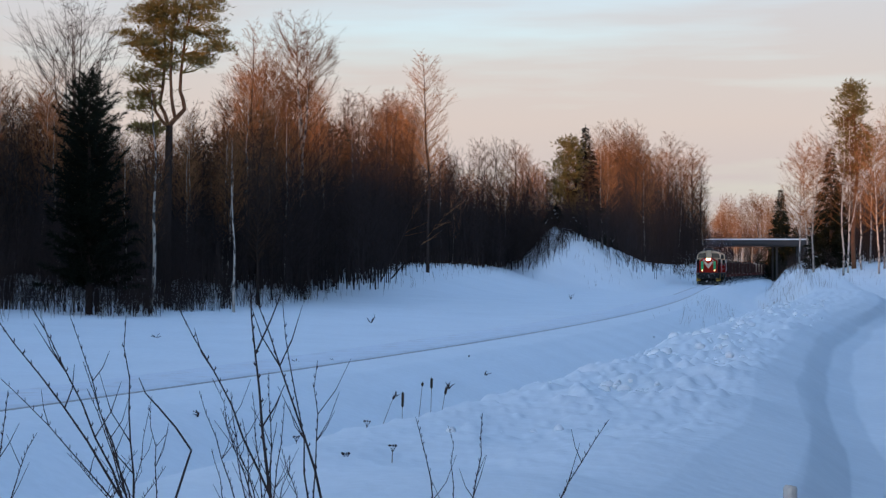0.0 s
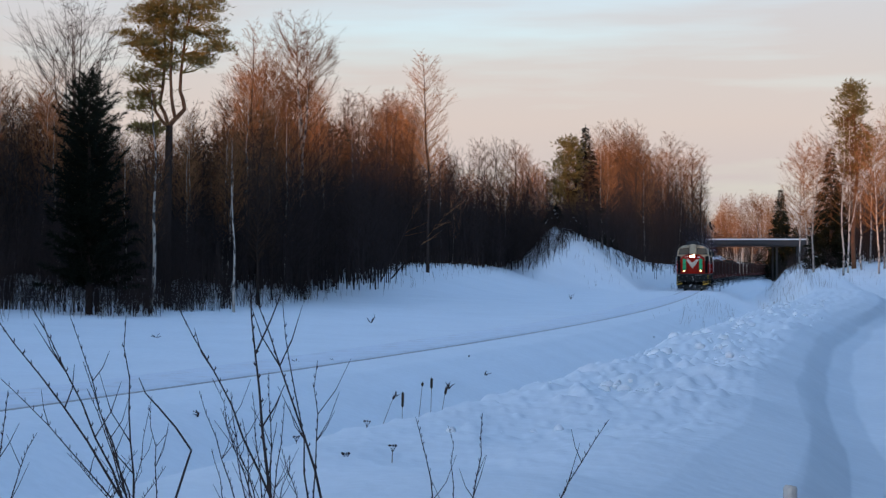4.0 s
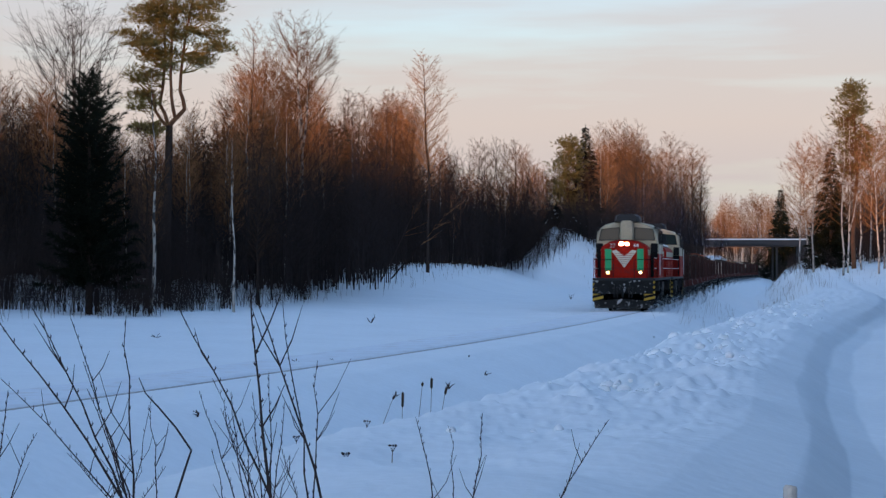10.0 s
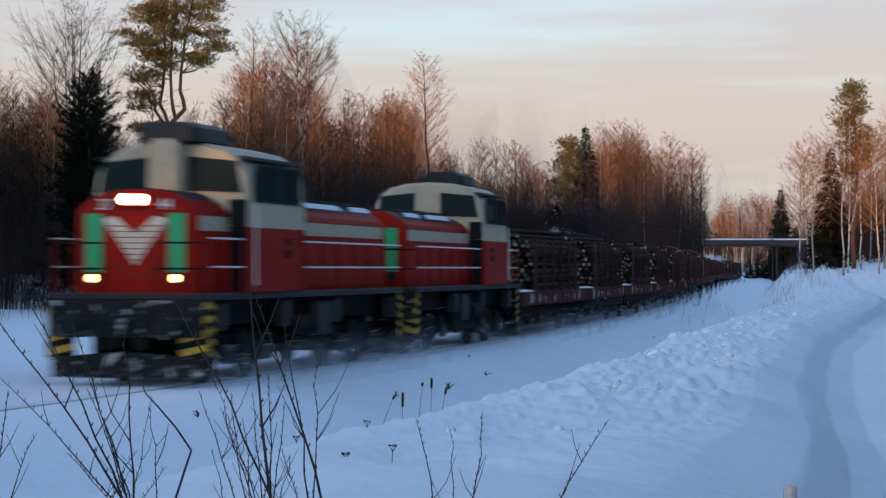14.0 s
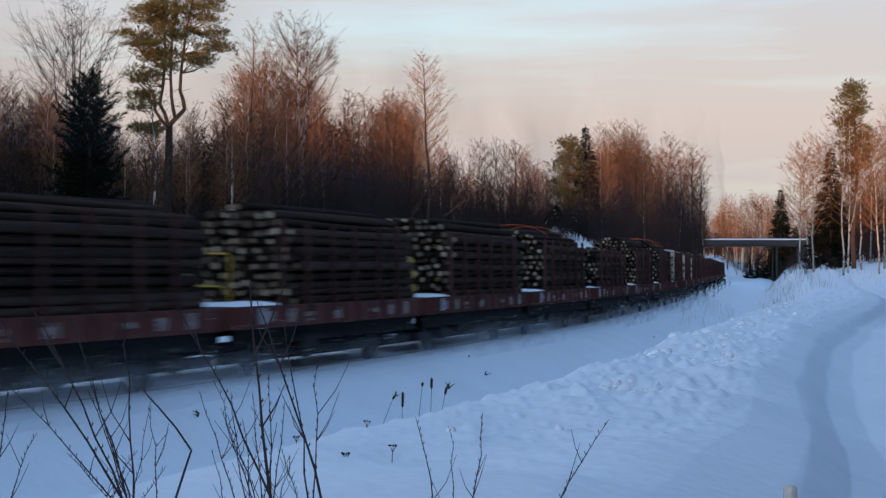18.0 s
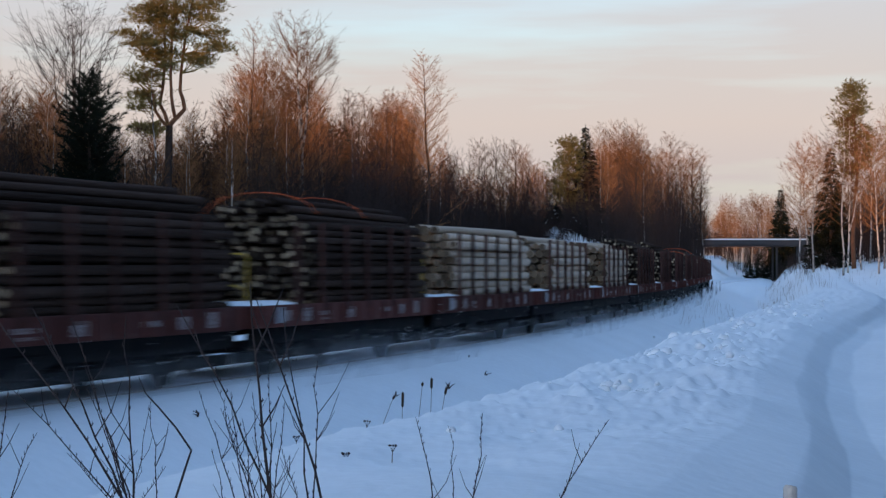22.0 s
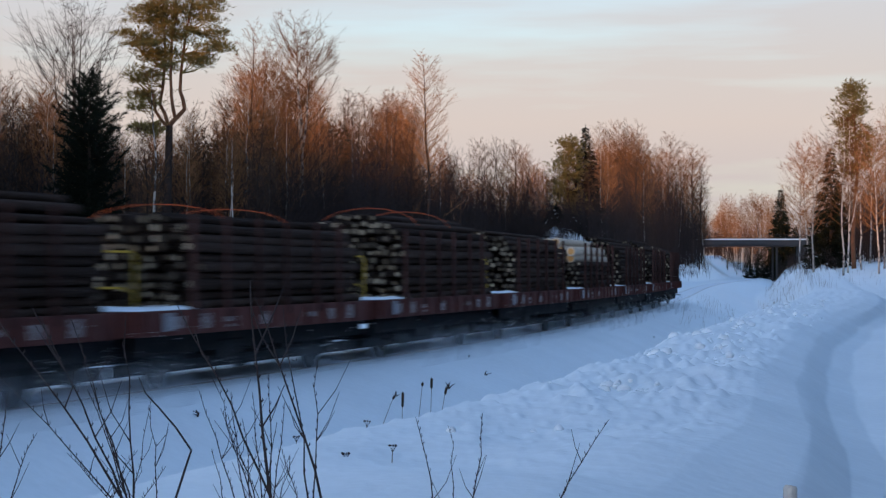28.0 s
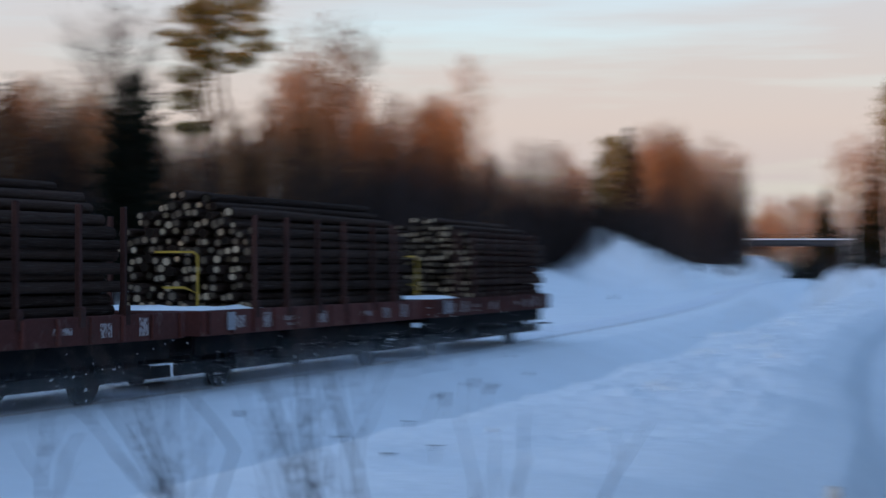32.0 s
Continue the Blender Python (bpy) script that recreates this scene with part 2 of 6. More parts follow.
# ======================= mesh tools =======================
class Shape:
    """Collects vertices and faces of one mesh."""

    def __init__(self):
        self.v, self.f, self.m = [], [], []

    def add(self, verts, faces, mi=0):
        n = len(self.v)
        self.v.extend(tuple(p) for p in verts)
        self.f.extend(tuple(i + n for i in fc) for fc in faces)
        self.m.extend([mi] * len(faces))
        return self

    def box(self, x0, x1, y0, y1, z0, z1, c=0.0, mi=0):
        """A box; c chamfers its upright and lengthwise edges."""
        if c <= 0:
            p = [(x, y, z) for x in (x0, x1) for y in (y0, y1) for z in (z0, z1)]
            return self.add(p, [(0, 1, 3, 2), (4, 6, 7, 5), (0, 4, 5, 1), (2, 3, 7, 6), (0, 2, 6, 4), (1, 5, 7, 3)], mi)
        prof = [(y0 + c, z0), (y1 - c, z0), (y1, z0 + c), (y1, z1 - c), (y1 - c, z1), (y0 + c, z1), (y0, z1 - c), (y0, z0 + c)]
        ins = [(y0 + 2 * c, z0 + c), (y1 - 2 * c, z0 + c), (y1 - c, z0 + 2 * c), (y1 - c, z1 - 2 * c), (y1 - 2 * c, z1 - c), (y0 + 2 * c, z1 - c), (y0 + c, z1 - 2 * c), (y0 + c, z0 + 2 * c)]
        return self.loft([[(x0, *q) for q in ins], [(x0 + c, *q) for q in prof], [(x1 - c, *q) for q in prof], [(x1, *q) for q in ins]], mi)

    def loft(self, rings, mi=0, caps=True):
        n = len(rings[0])
        verts = [p for r in rings for p in r]
        faces = [(a * n + i, a * n + (i + 1) % n, (a + 1) * n + (i + 1) % n, (a + 1) * n + i) for a in range(len(rings) - 1) for i in range(n)]
        if caps:
            faces += [tuple(range(n - 1, -1, -1)), tuple((len(rings) - 1) * n + i for i in range(n))]
        return self.add(verts, faces, mi)

    def tube(self, pts, radii, n=5, mi=0, caps=True):
        pts = [Vector(p) for p in pts]
        if not hasattr(radii, "__len__"):
            radii = [radii] * len(pts)
        rings, side = [], None
        for i, p in enumerate(pts):
            d = (pts[min(i + 1, len(pts) - 1)] - pts[max(i - 1, 0)]).normalized()
            if side is None:
                side = d.orthogonal().normalized()
            side = (side - d * side.dot(d))
            side = side.normalized() if side.length > 1e-6 else d.orthogonal().normalized()
            up = d.cross(side)
            rings.append([p + (side * math.cos(a) + up * math.sin(a)) * radii[i] for a in (2 * math.pi * k / n for k in range(n))])
        return self.loft(rings, mi, caps)

    def disc_y(self, x, z, r, y0, y1, n=16, mi=0, bevel=0.0):
        """A wheel-like cylinder about the y axis."""
        def ring(y, rr):
            return [(x + rr * math.cos(2 * math.pi * k / n), y, z + rr * math.sin(2 * math.pi * k / n)) for k in range(n)]
        return self.loft([ring(y0, r - bevel), ring(y0 + bevel, r), ring(y1 - bevel, r), ring(y1, r - bevel)], mi)

    def disc_x(self, y, z, r, x0, x1, n=14, mi=0, bevel=0.0):
        def ring(x, rr):
            return [(x, y + rr * math.cos(2 * math.pi * k / n), z + rr * math.sin(2 * math.pi * k / n)) for k in range(n)]
        return self.loft([ring(x0, r - bevel), ring(x0 + bevel, r), ring(x1 - bevel, r), ring(x1, r - bevel)], mi)

    def mesh(self, name, *mats, smooth=False):
        me = bpy.data.meshes.new(name)
        me.from_pydata(self.v, [], self.f)
        for m in mats:
            me.materials.append(m)
        if any(self.m):
            me.polygons.foreach_set("material_index", self.m)
        if smooth:
            me.polygons.foreach_set("use_smooth", [True] * len(me.polygons))
        me.update()
        return me


def part(name, shape, mat, parent, label="", smooth=False):
    """One mesh object under a thing or a part."""
    mats = mat if isinstance(mat, (list, tuple)) else (mat,)
    me = shape if isinstance(shape, bpy.types.Mesh) else shape.mesh(name, *mats, smooth=smooth)
    ob = new(name, me)
    ob.parent = parent
    if label:
        ob["label"] = label
    return ob


def thing(name, label, category, group="", m=None, data=None, kind=""):
    ob = new(name, data)
    if m is not None:
        ob.matrix_world = m
    return tagged(ob, label, category, group, kind)


def smooth_step(v, a, b):
    t = np.clip((np.asarray(v, float) - a) / (b - a), 0, 1)
    return t * t * (3 - 2 * t)


LATTICE = np.random.RandomState(7).rand(256, 256)


def value_noise(x, y):
    """Smooth value noise on numpy arrays, 0 to 1."""
    xi, yi = np.floor(x).astype(int), np.floor(y).astype(int)
    u, v = x - xi, y - yi
    u, v = u * u * (3 - 2 * u), v * v * (3 - 2 * v)
    g = lambda a, b: LATTICE[a % 256, b % 256]
    return (g(xi, yi) * (1 - u) + g(xi + 1, yi) * u) * (1 - v) + (g(xi, yi + 1) * (1 - u) + g(xi + 1, yi + 1) * u) * v


def fbm(x, y, octaves=4):
    total, amp = 0.0, 0.5
    for k in range(octaves):
        total = total + amp * value_noise(x * 2 ** k + 17 * k, y * 2 ** k + 31 * k)
        amp /= 2
    return total


# ======================= the line of the track =======================
# s runs along the track away from the road's viewpoint; the heading bends gently
TRACK_DS = 1.0
TRACK_S = np.arange(-460.0, 900.0, TRACK_DS)
_h = np.clip(TRACK_S, -75.0, 320.0)
TRACK_TH = 0.18959 - 0.0010812 * _h + 6.5661e-6 * _h ** 2 - 1.01529e-8 * _h ** 3
_dx, _dy = np.sin(TRACK_TH) * TRACK_DS, np.cos(TRACK_TH) * TRACK_DS
_i0 = int(round(460.0 / TRACK_DS))
TRACK_X = np.cumsum(_dx) - _dx / 2
TRACK_Y = np.cumsum(_dy) - _dy / 2
TRACK_X += 5.0992 - TRACK_X[_i0] + 0.0
TRACK_Y += 85.0 - TRACK_Y[_i0]


def track_at(s):
    return np.interp(s, TRACK_S, TRACK_X), np.interp(s, TRACK_S, TRACK_Y), np.interp(s, TRACK_S, TRACK_TH)


def on_track(s, d=0.0, z=0.0):
    x, y, th = track_at(s)
    return Vector((x + d * math.cos(th), y - d * math.sin(th), z))


def track_frame(x, y):
    """s and sideways distance d of places; d is positive on the road's side."""
    s = np.interp(y, TRACK_Y, TRACK_S)
    xt, th = np.interp(s, TRACK_S, TRACK_X), np.interp(s, TRACK_S, TRACK_TH)
    d = (x - xt) * np.cos(th)
    return s + (x - xt) * np.sin(th), d


PROFILE_D = np.array([-400, -60, -40, -22, -15, -8, -4, -2.4, -1.5, -0.9, 0.9, 1.5, 2.2, 3.0, 4.6, 6.0, 7.4, 8.6, 9.5, 9.9, 11.3, 11.55, 11.75, 11.95, 12.3, 12.7, 14, 17.5, 18.3, 19.2, 21, 30, 60, 400])
PROFILE_H = np.array([1.6, 1.2, 0.9, 0.6, 0.4, 0.2, 0.02, -0.01, -0.015, -0.015, -0.015, -0.015, -0.05, -0.3, -1.0, -1.35, -1.15, -0.05, 0.68, 0.74, 0.73, 0.69, 0.61, 0.53, 0.28, 0.18, 0.19, 0.22, 0.4, 1.0, 0.8, 0.8, 1.0, 1.6])
ROAD_S = np.array([-85.0, -70, -58, -40, -10, 20, 60])
ROAD_SHIFT = np.array([0.9, 0.8, 0.0, -1.0, -1.7, -1.0, 0.0])     # how far the bank's crest swings off the line
EDGE_SHIFT = np.array([3.2, 2.4, 0.6, -1.1, -1.0, 0.2, 1.0])      # and the road's edge


def ground_height(x, y):
    x, y = np.asarray(x, float), np.asarray(y, float)
    s, d = track_frame(x, y)
    wob = (fbm(s * 0.11 + 5, s * 0.02 + 3, 2) - 0.37) * 0.5 * smooth_step(d, 6, 9)
    glide = lambda table: sum(np.interp(s + o, ROAD_S, table) for o in (-9, -6, -3, 0, 3, 6, 9)) / 7
    crest, edge = 9.9 + glide(ROAD_SHIFT), 12.0 + glide(EDGE_SHIFT)
    road_d = np.where(d < crest, d - (crest - 9.9) * smooth_step(d, 5, 8), np.where(d < edge, 9.9 + (d - crest) / (edge - crest) * 2.1, 12.0 + d - edge))
    h = np.interp(road_d + wob, PROFILE_D, PROFILE_H)
    left, right = -d, d
    # field and wood rise on the far side, and the line enters a cutting
    h = h + smooth_step(s, 15, 85) * smooth_step(left, 8, 19) * 2.0
    brow = np.interp(s, [126, 150, 172, 200, 260, 320, 348], [6.5, 5.6, 4.4, 3.1, 2.8, 3.0, 6.2])
    cut = np.minimum(np.maximum((left - 4.6) * 0.80, 0), brow) * smooth_step(s, 92, 122)
    cut = cut - smooth_step(left, 12.6, 16.6) * np.maximum(brow - 3.0, 0) * (1 - smooth_step(s, 230, 330)) * smooth_step(s, 92, 122)
    h = np.where(left > 0, np.maximum(h, cut - 0.1), h)
    h = h + smooth_step(s, 60, 150) * smooth_step(right, 4.5, 17) * 2.6 + smooth_step(s, 150, 330) * smooth_step(right, 5, 18) * 3.0
    # the wood's floor steps up behind its edge
    across = 784.0 + 3856.0 * x / np.maximum(y, 1.0)
    depth = y / np.interp(across, [-60, 260, 500, 640], [82, 82, 99, 142])
    h = h + smooth_step(depth, 1.0, 1.13) * (1 - smooth_step(across, 430, 600)) * smooth_step(y, 55, 75) * (1.05 + 0.7 * (fbm(x * 0.5 + 3, y * 0.5, 2) - 0.4))
    # fine unevenness
    quiet = smooth_step(np.abs(d), 1.4, 4.0)
    near = 1 - smooth_step(np.hypot(x, y), 100, 260)
    h = h + quiet * (fbm(x * 0.25, y * 0.25, 3) - 0.43) * 0.28
    bank = smooth_step(road_d, 9.0, 9.8) * (1 - smooth_step(road_d, 11.2, 11.7))
    lumps = np.abs(fbm(x * 1.7 + 40, y * 1.7, 4) - 0.45)
    lumps2 = np.maximum(value_noise(x * 4.1 + 9, y * 3.3 + 4) - 0.6, 0) + 0.5 * np.maximum(value_noise(x * 8.7 + 2, y * 7.1 + 8) - 0.62, 0)
    rough = near * bank * smooth_step(s, -74, -55)
    h = h + rough * (0.04 - lumps * 0.3 + lumps2 * 0.85) * 0.33
    heaps = fbm(x * 0.62 + 17, y * 0.4 + 3, 2) - 0.45
    h = h + near * smooth_step(road_d, 9.4, 10.3) * (1 - smooth_step(road_d, 11.0, 12.0)) * heaps * 0.3
    # wheel ruts in the road snow
    road = smooth_step(road_d, 12.2, 13.0) * (1 - smooth_step(road_d, 17.0, 18.0))
    h = h + near * road * (-0.03 * np.exp(-((road_d - 13.9) / 0.22) ** 2) - 0.03 * np.exp(-((road_d - 15.6) / 0.25) ** 2))
    return h


def ground_z(x, y):
    return float(ground_height(np.array([x]), np.array([y]))[0])


def build_ground():
    az = np.radians(np.concatenate([np.arange(-180, -15, 6.0), np.arange(-14.4, 14.4, 0.062), np.arange(15, 180, 6.0)]))
    rad = np.concatenate([[1.5, 4.0], np.geomspace(7.0, 420.0, 400), np.geomspace(460, 4500, 14)])
    a, r = np.meshgrid(az, rad)
    x, y = np.sin(a) * r, np.cos(a) * r
    z = ground_height(x, y)
    far = smooth_step(r, 430, 900)
    z = z * (1 - far) + 2.0 * far
    n, k = len(az), len(rad)
    verts = np.stack([x, y, z], -1).reshape(-1, 3)
    idx = np.arange(n * k).reshape(k, n)
    nxt = np.roll(idx, -1, axis=1)
    quads = np.stack([idx[:-1], nxt[:-1], nxt[1:], idx[1:]], -1).reshape(-1, 4)[:, ::-1]
    me = bpy.data.meshes.new("ground")
    me.from_pydata(verts.tolist(), [], quads.tolist() + [tuple(range(n))])
    me.materials.append(SNOW)
    me.polygons.foreach_set("use_smooth", [True] * len(me.polygons))
    me.update()
    return thing("ground", "deep bluish snow over field, ditch, banks and ploughed road", "snow", data=me, kind="structure")


build_ground()


def build_rails():
    for side in (-0.775, 0.775):
        sh = Shape()
        rings = []
        for s in np.arange(-100.0, 420.0, 4.0):
            ring = []
            for dd, zz in ((-0.036, 0.0), (0.036, 0.0), (0.036, -0.04), (0.01, -0.06), (0.06, -0.17), (-0.06, -0.17), (-0.01, -0.06), (-0.036, -0.04)):
                ring.append(on_track(s, side + dd, zz))
            rings.append(ring)
        sh.loft(rings)
        thing("rail", "brown steel rail half sunk in packed snow", "rail", "rails of the line", data=sh.mesh("rail", RAIL), kind="structure")
    # wind-packed dirty snow between the rails
    sh = Shape()
    rows = []
    for s in np.arange(-100.0, 420.0, 2.0):
        far = -0.69 - 0.6 * (1 - smooth_step(s, 70, 92))      # drifted over the far rail near the road
        rows.append([on_track(s, d, (-0.03 if j in (0, 8) else 0.016) + 0.006 * noise.noise((s * 0.4, d * 3, 0))) for j, d in enumerate((far - 0.02, far + 0.03, -0.35, -0.2, 0, 0.2, 0.35, 0.66, 0.71))])
    n = 9
    sh.add([p for r in rows for p in r], [(i * n + j, i * n + j + 1, (i + 1) * n + j + 1, (i + 1) * n + j) for i in range(len(rows) - 1) for j in range(n - 1)])
    thing("track_bed", "packed brownish snow along the single track", "snow", data=sh.mesh("track_bed", SNOW_DIRTY, smooth=True), kind="structure")


build_rails()

# ======================= the train =======================
TRAIN_S0, SPEED = 190.13, 17.081     # place of the leading buffers at 0 s; metres a second
LOCO_LEN, WAGON_LEN, WAGONS = 14.0, 13.86, 22
WHEEL_R = 0.5


def vehicle_pose(t, ahead, length, flip=False):
    """Pose of a vehicle whose leading end runs `ahead` metres behind the train's front."""
    s = TRAIN_S0 - SPEED * t + ahead + float(0.8 * smooth_step(t, 13.5, 17) - 0.25 * smooth_step(t, 25, 30.5))
    a, b = on_track(s + length * 0.2), on_track(s + length * 0.8)
    mid = (a + b) / 2
    ang = math.degrees(math.atan2(a.y - b.y, a.x - b.x)) + (180 if flip else 0)
    return pose(mid.x, mid.y, 0.0, 0, 0, ang)


def wheelset(parent, x, r, spoke=False):
    sh = Shape()
    sh.tube([(0, -0.95, 0), (0, 0.95, 0)], 0.07, 8)
    axle = part("wheelset", sh, BLACK, parent)
    axle.location = (x, 0, r)
    for y in (-0.79, 0.79):
        k = 1 if y > 0 else -1
        sh = Shape()
        sh.disc_y(0, 0, r, y - 0.065, y + 0.065, 20, bevel=0.02)
        sh.disc_y(0, 0, r + 0.028, y - k * 0.07 - 0.012, y - k * 0.07 + 0.012, 20)
        sh.disc_y(0, 0, 0.16, y + k * 0.065, y + k * 0.12, 10, bevel=0.02)
        sh.box(-0.32, 0.32, y + k * 0.066 - 0.004, y + k * 0.066 + 0.008, -0.05, 0.05)
        part("wheel", sh, BLACK, axle)
    return axle


def buffer_pair(parent, x, out, mat=GREY):
    for y in (-0.9, 0.9):
        sh = Shape()
        sh.disc_x(y, 1.06, 0.12, min(x, x + out * 0.34), max(x, x + out * 0.34), 12)
        sh.disc_x(y, 1.06, 0.23, min(x + out * 0.34, x + out * 0.4), max(x + out * 0.34, x + out * 0.4), 16, bevel=0.02)
        part("buffer", sh, mat, parent, "round steel buffer")


def arch(half, z0, z1, crown, n=7, edge=0.16):
    """Upright sides, rounded shoulders, gently arched top; a closed profile of (y, z)."""
    pts = [(-half, z0), (half, z0), (half, z1 - edge * 1.6)]
    for k in range(n + 1):
        a = math.pi * k / n
        y = half * math.cos(a)
        pts.append((y * (1 - 0.03), z1 + crown * (1 - abs(math.cos(a)) ** 2.2) - edge * abs(math.cos(a)) ** 6))
    pts.append((-half, z1 - edge * 1.6))
    return pts


def hood(sh, x0, x1, half, z0, z1, crown, round_x0=0.0, round_x1=0.0):
    rings = []
    for x, k in ((x0, 1.0), (x0 + abs(round_x0), 0.0), (x1 - abs(round_x1), 0.0), (x1, 1.0)):
        inset = k * (0.09 if (x == x0 and round_x0) or (x == x1 and round_x1) else 0.0)
        rings.append([(x, y * (1 - inset), z - (inset * 0.9 if z > z0 + 0.3 else 0)) for y, z in arch(half, z0, z1, crown)])
    return sh.loft(rings)


def chevron(parent, x, out, sgn):
    """Nose markings: green side stripes, white chevron with slats; x is the nose plane, out its direction."""
    e = out * 0.012

    def plate(name, poly, mat, off, label=""):
        sh = Shape()
        a, b = x + e * off, x + e * (off + 0.6)
        ring0, ring1 = [(a, y, z) for y, z in poly], [(b, y, z) for y, z in poly]
        sh.loft([ring0, ring1] if out < 0 else [ring0[::-1], ring1[::-1]])
        return part(name, sh, mat, parent, label)

    for k in (-1, 1):
        plate("green_stripe", [(k * 0.62, 1.98), (k * 0.93, 1.98), (k * 0.93, 3.02), (k * 0.62, 3.02)], GREEN, 0.2, "bright green painted stripe")
    plate("chevron", [(-0.60, 2.92), (-0.38, 2.98), (0.0, 2.66), (0.38, 2.98), (0.60, 2.92), (0.0, 2.10)], CHEVRON, 0.2, "cream painted V chevron")
    for z in (2.2, 2.3, 2.4, 2.5, 2.6, 2.7, 2.8):
        w = (z - 2.10) / 0.82 * 0.58
        plate("chevron_slat", [(-w, z - 0.008), (w, z - 0.008), (w, z + 0.008), (-w, z + 0.008)], RED, 1.0)


def text_part(name, words, size, mat, parent, m, label):
    cu = bpy.data.curves.new(name, "FONT")
    cu.body, cu.size, cu.extrude, cu.align_x, cu.align_y = words, size, 0.004, "CENTER", "CENTER"
    tmp = new(name, cu)
    me = bpy.data.meshes.new_from_object(tmp.evaluated_get(bpy.context.evaluated_depsgraph_get()))
    bpy.data.objects.remove(tmp)
    me.materials.clear()
    me.materials.append(mat)
    ob = part(name, me, mat, parent, label)
    ob.matrix_basis = m
    return ob


def handrail(parent, pts, r=0.018, posts=(), mat=WHITE, name="handrail"):
    sh = Shape()
    sh.tube(pts, r, 6)
    for p in posts:
        sh.tube([p, (p[0], p[1], 1.6)], r * 0.9, 5)
    return part(name, sh, mat, parent)


def pane(parent, axis, at, out, quad, name="window"):
    """A framed cab window. axis 'x': quad of (y, z) at x; axis 'y': quad of (x, z) at y."""
    def put(a, q):
        return (a, q[0], q[1]) if axis == "x" else (q[0], a, q[1])
    c = (sum(q[0] for q in quad) / len(quad), sum(q[1] for q in quad) / len(quad))
    big = [(c[0] + (q[0] - c[0]) * 1.09, c[1] + (q[1] - c[1]) * 1.12) for q in quad]
    sh = Shape()
    n = len(quad)
    a, b = at - out * 0.02, at + out * 0.03
    verts = [put(a, q) for q in big] + [put(b, q) for q in big] + [put(b, q) for q in quad] + [put(a, q) for q in quad]
    faces = []
    for r0, r1 in ((0, 1), (1, 2), (2, 3)):
        faces += [(r0 * n + i, r0 * n + (i + 1) % n, r1 * n + (i + 1) % n, r1 * n + i) for i in range(n)]
    sh.add(verts, faces)
    w = part(name, sh, RUBBER, parent)
    g = Shape().add([put(at + out * 0.012, q) for q in quad] + [put(at + out * 0.004, q) for q in quad],
                    [tuple(range(n)), tuple(range(2 * n - 1, n - 1, -1))] + [(i, (i + 1) % n, n + (i + 1) % n, n + i) for i in range(n)])
    part("pane", g, GLASS, w, "dark reflecting glass pane")
    return w


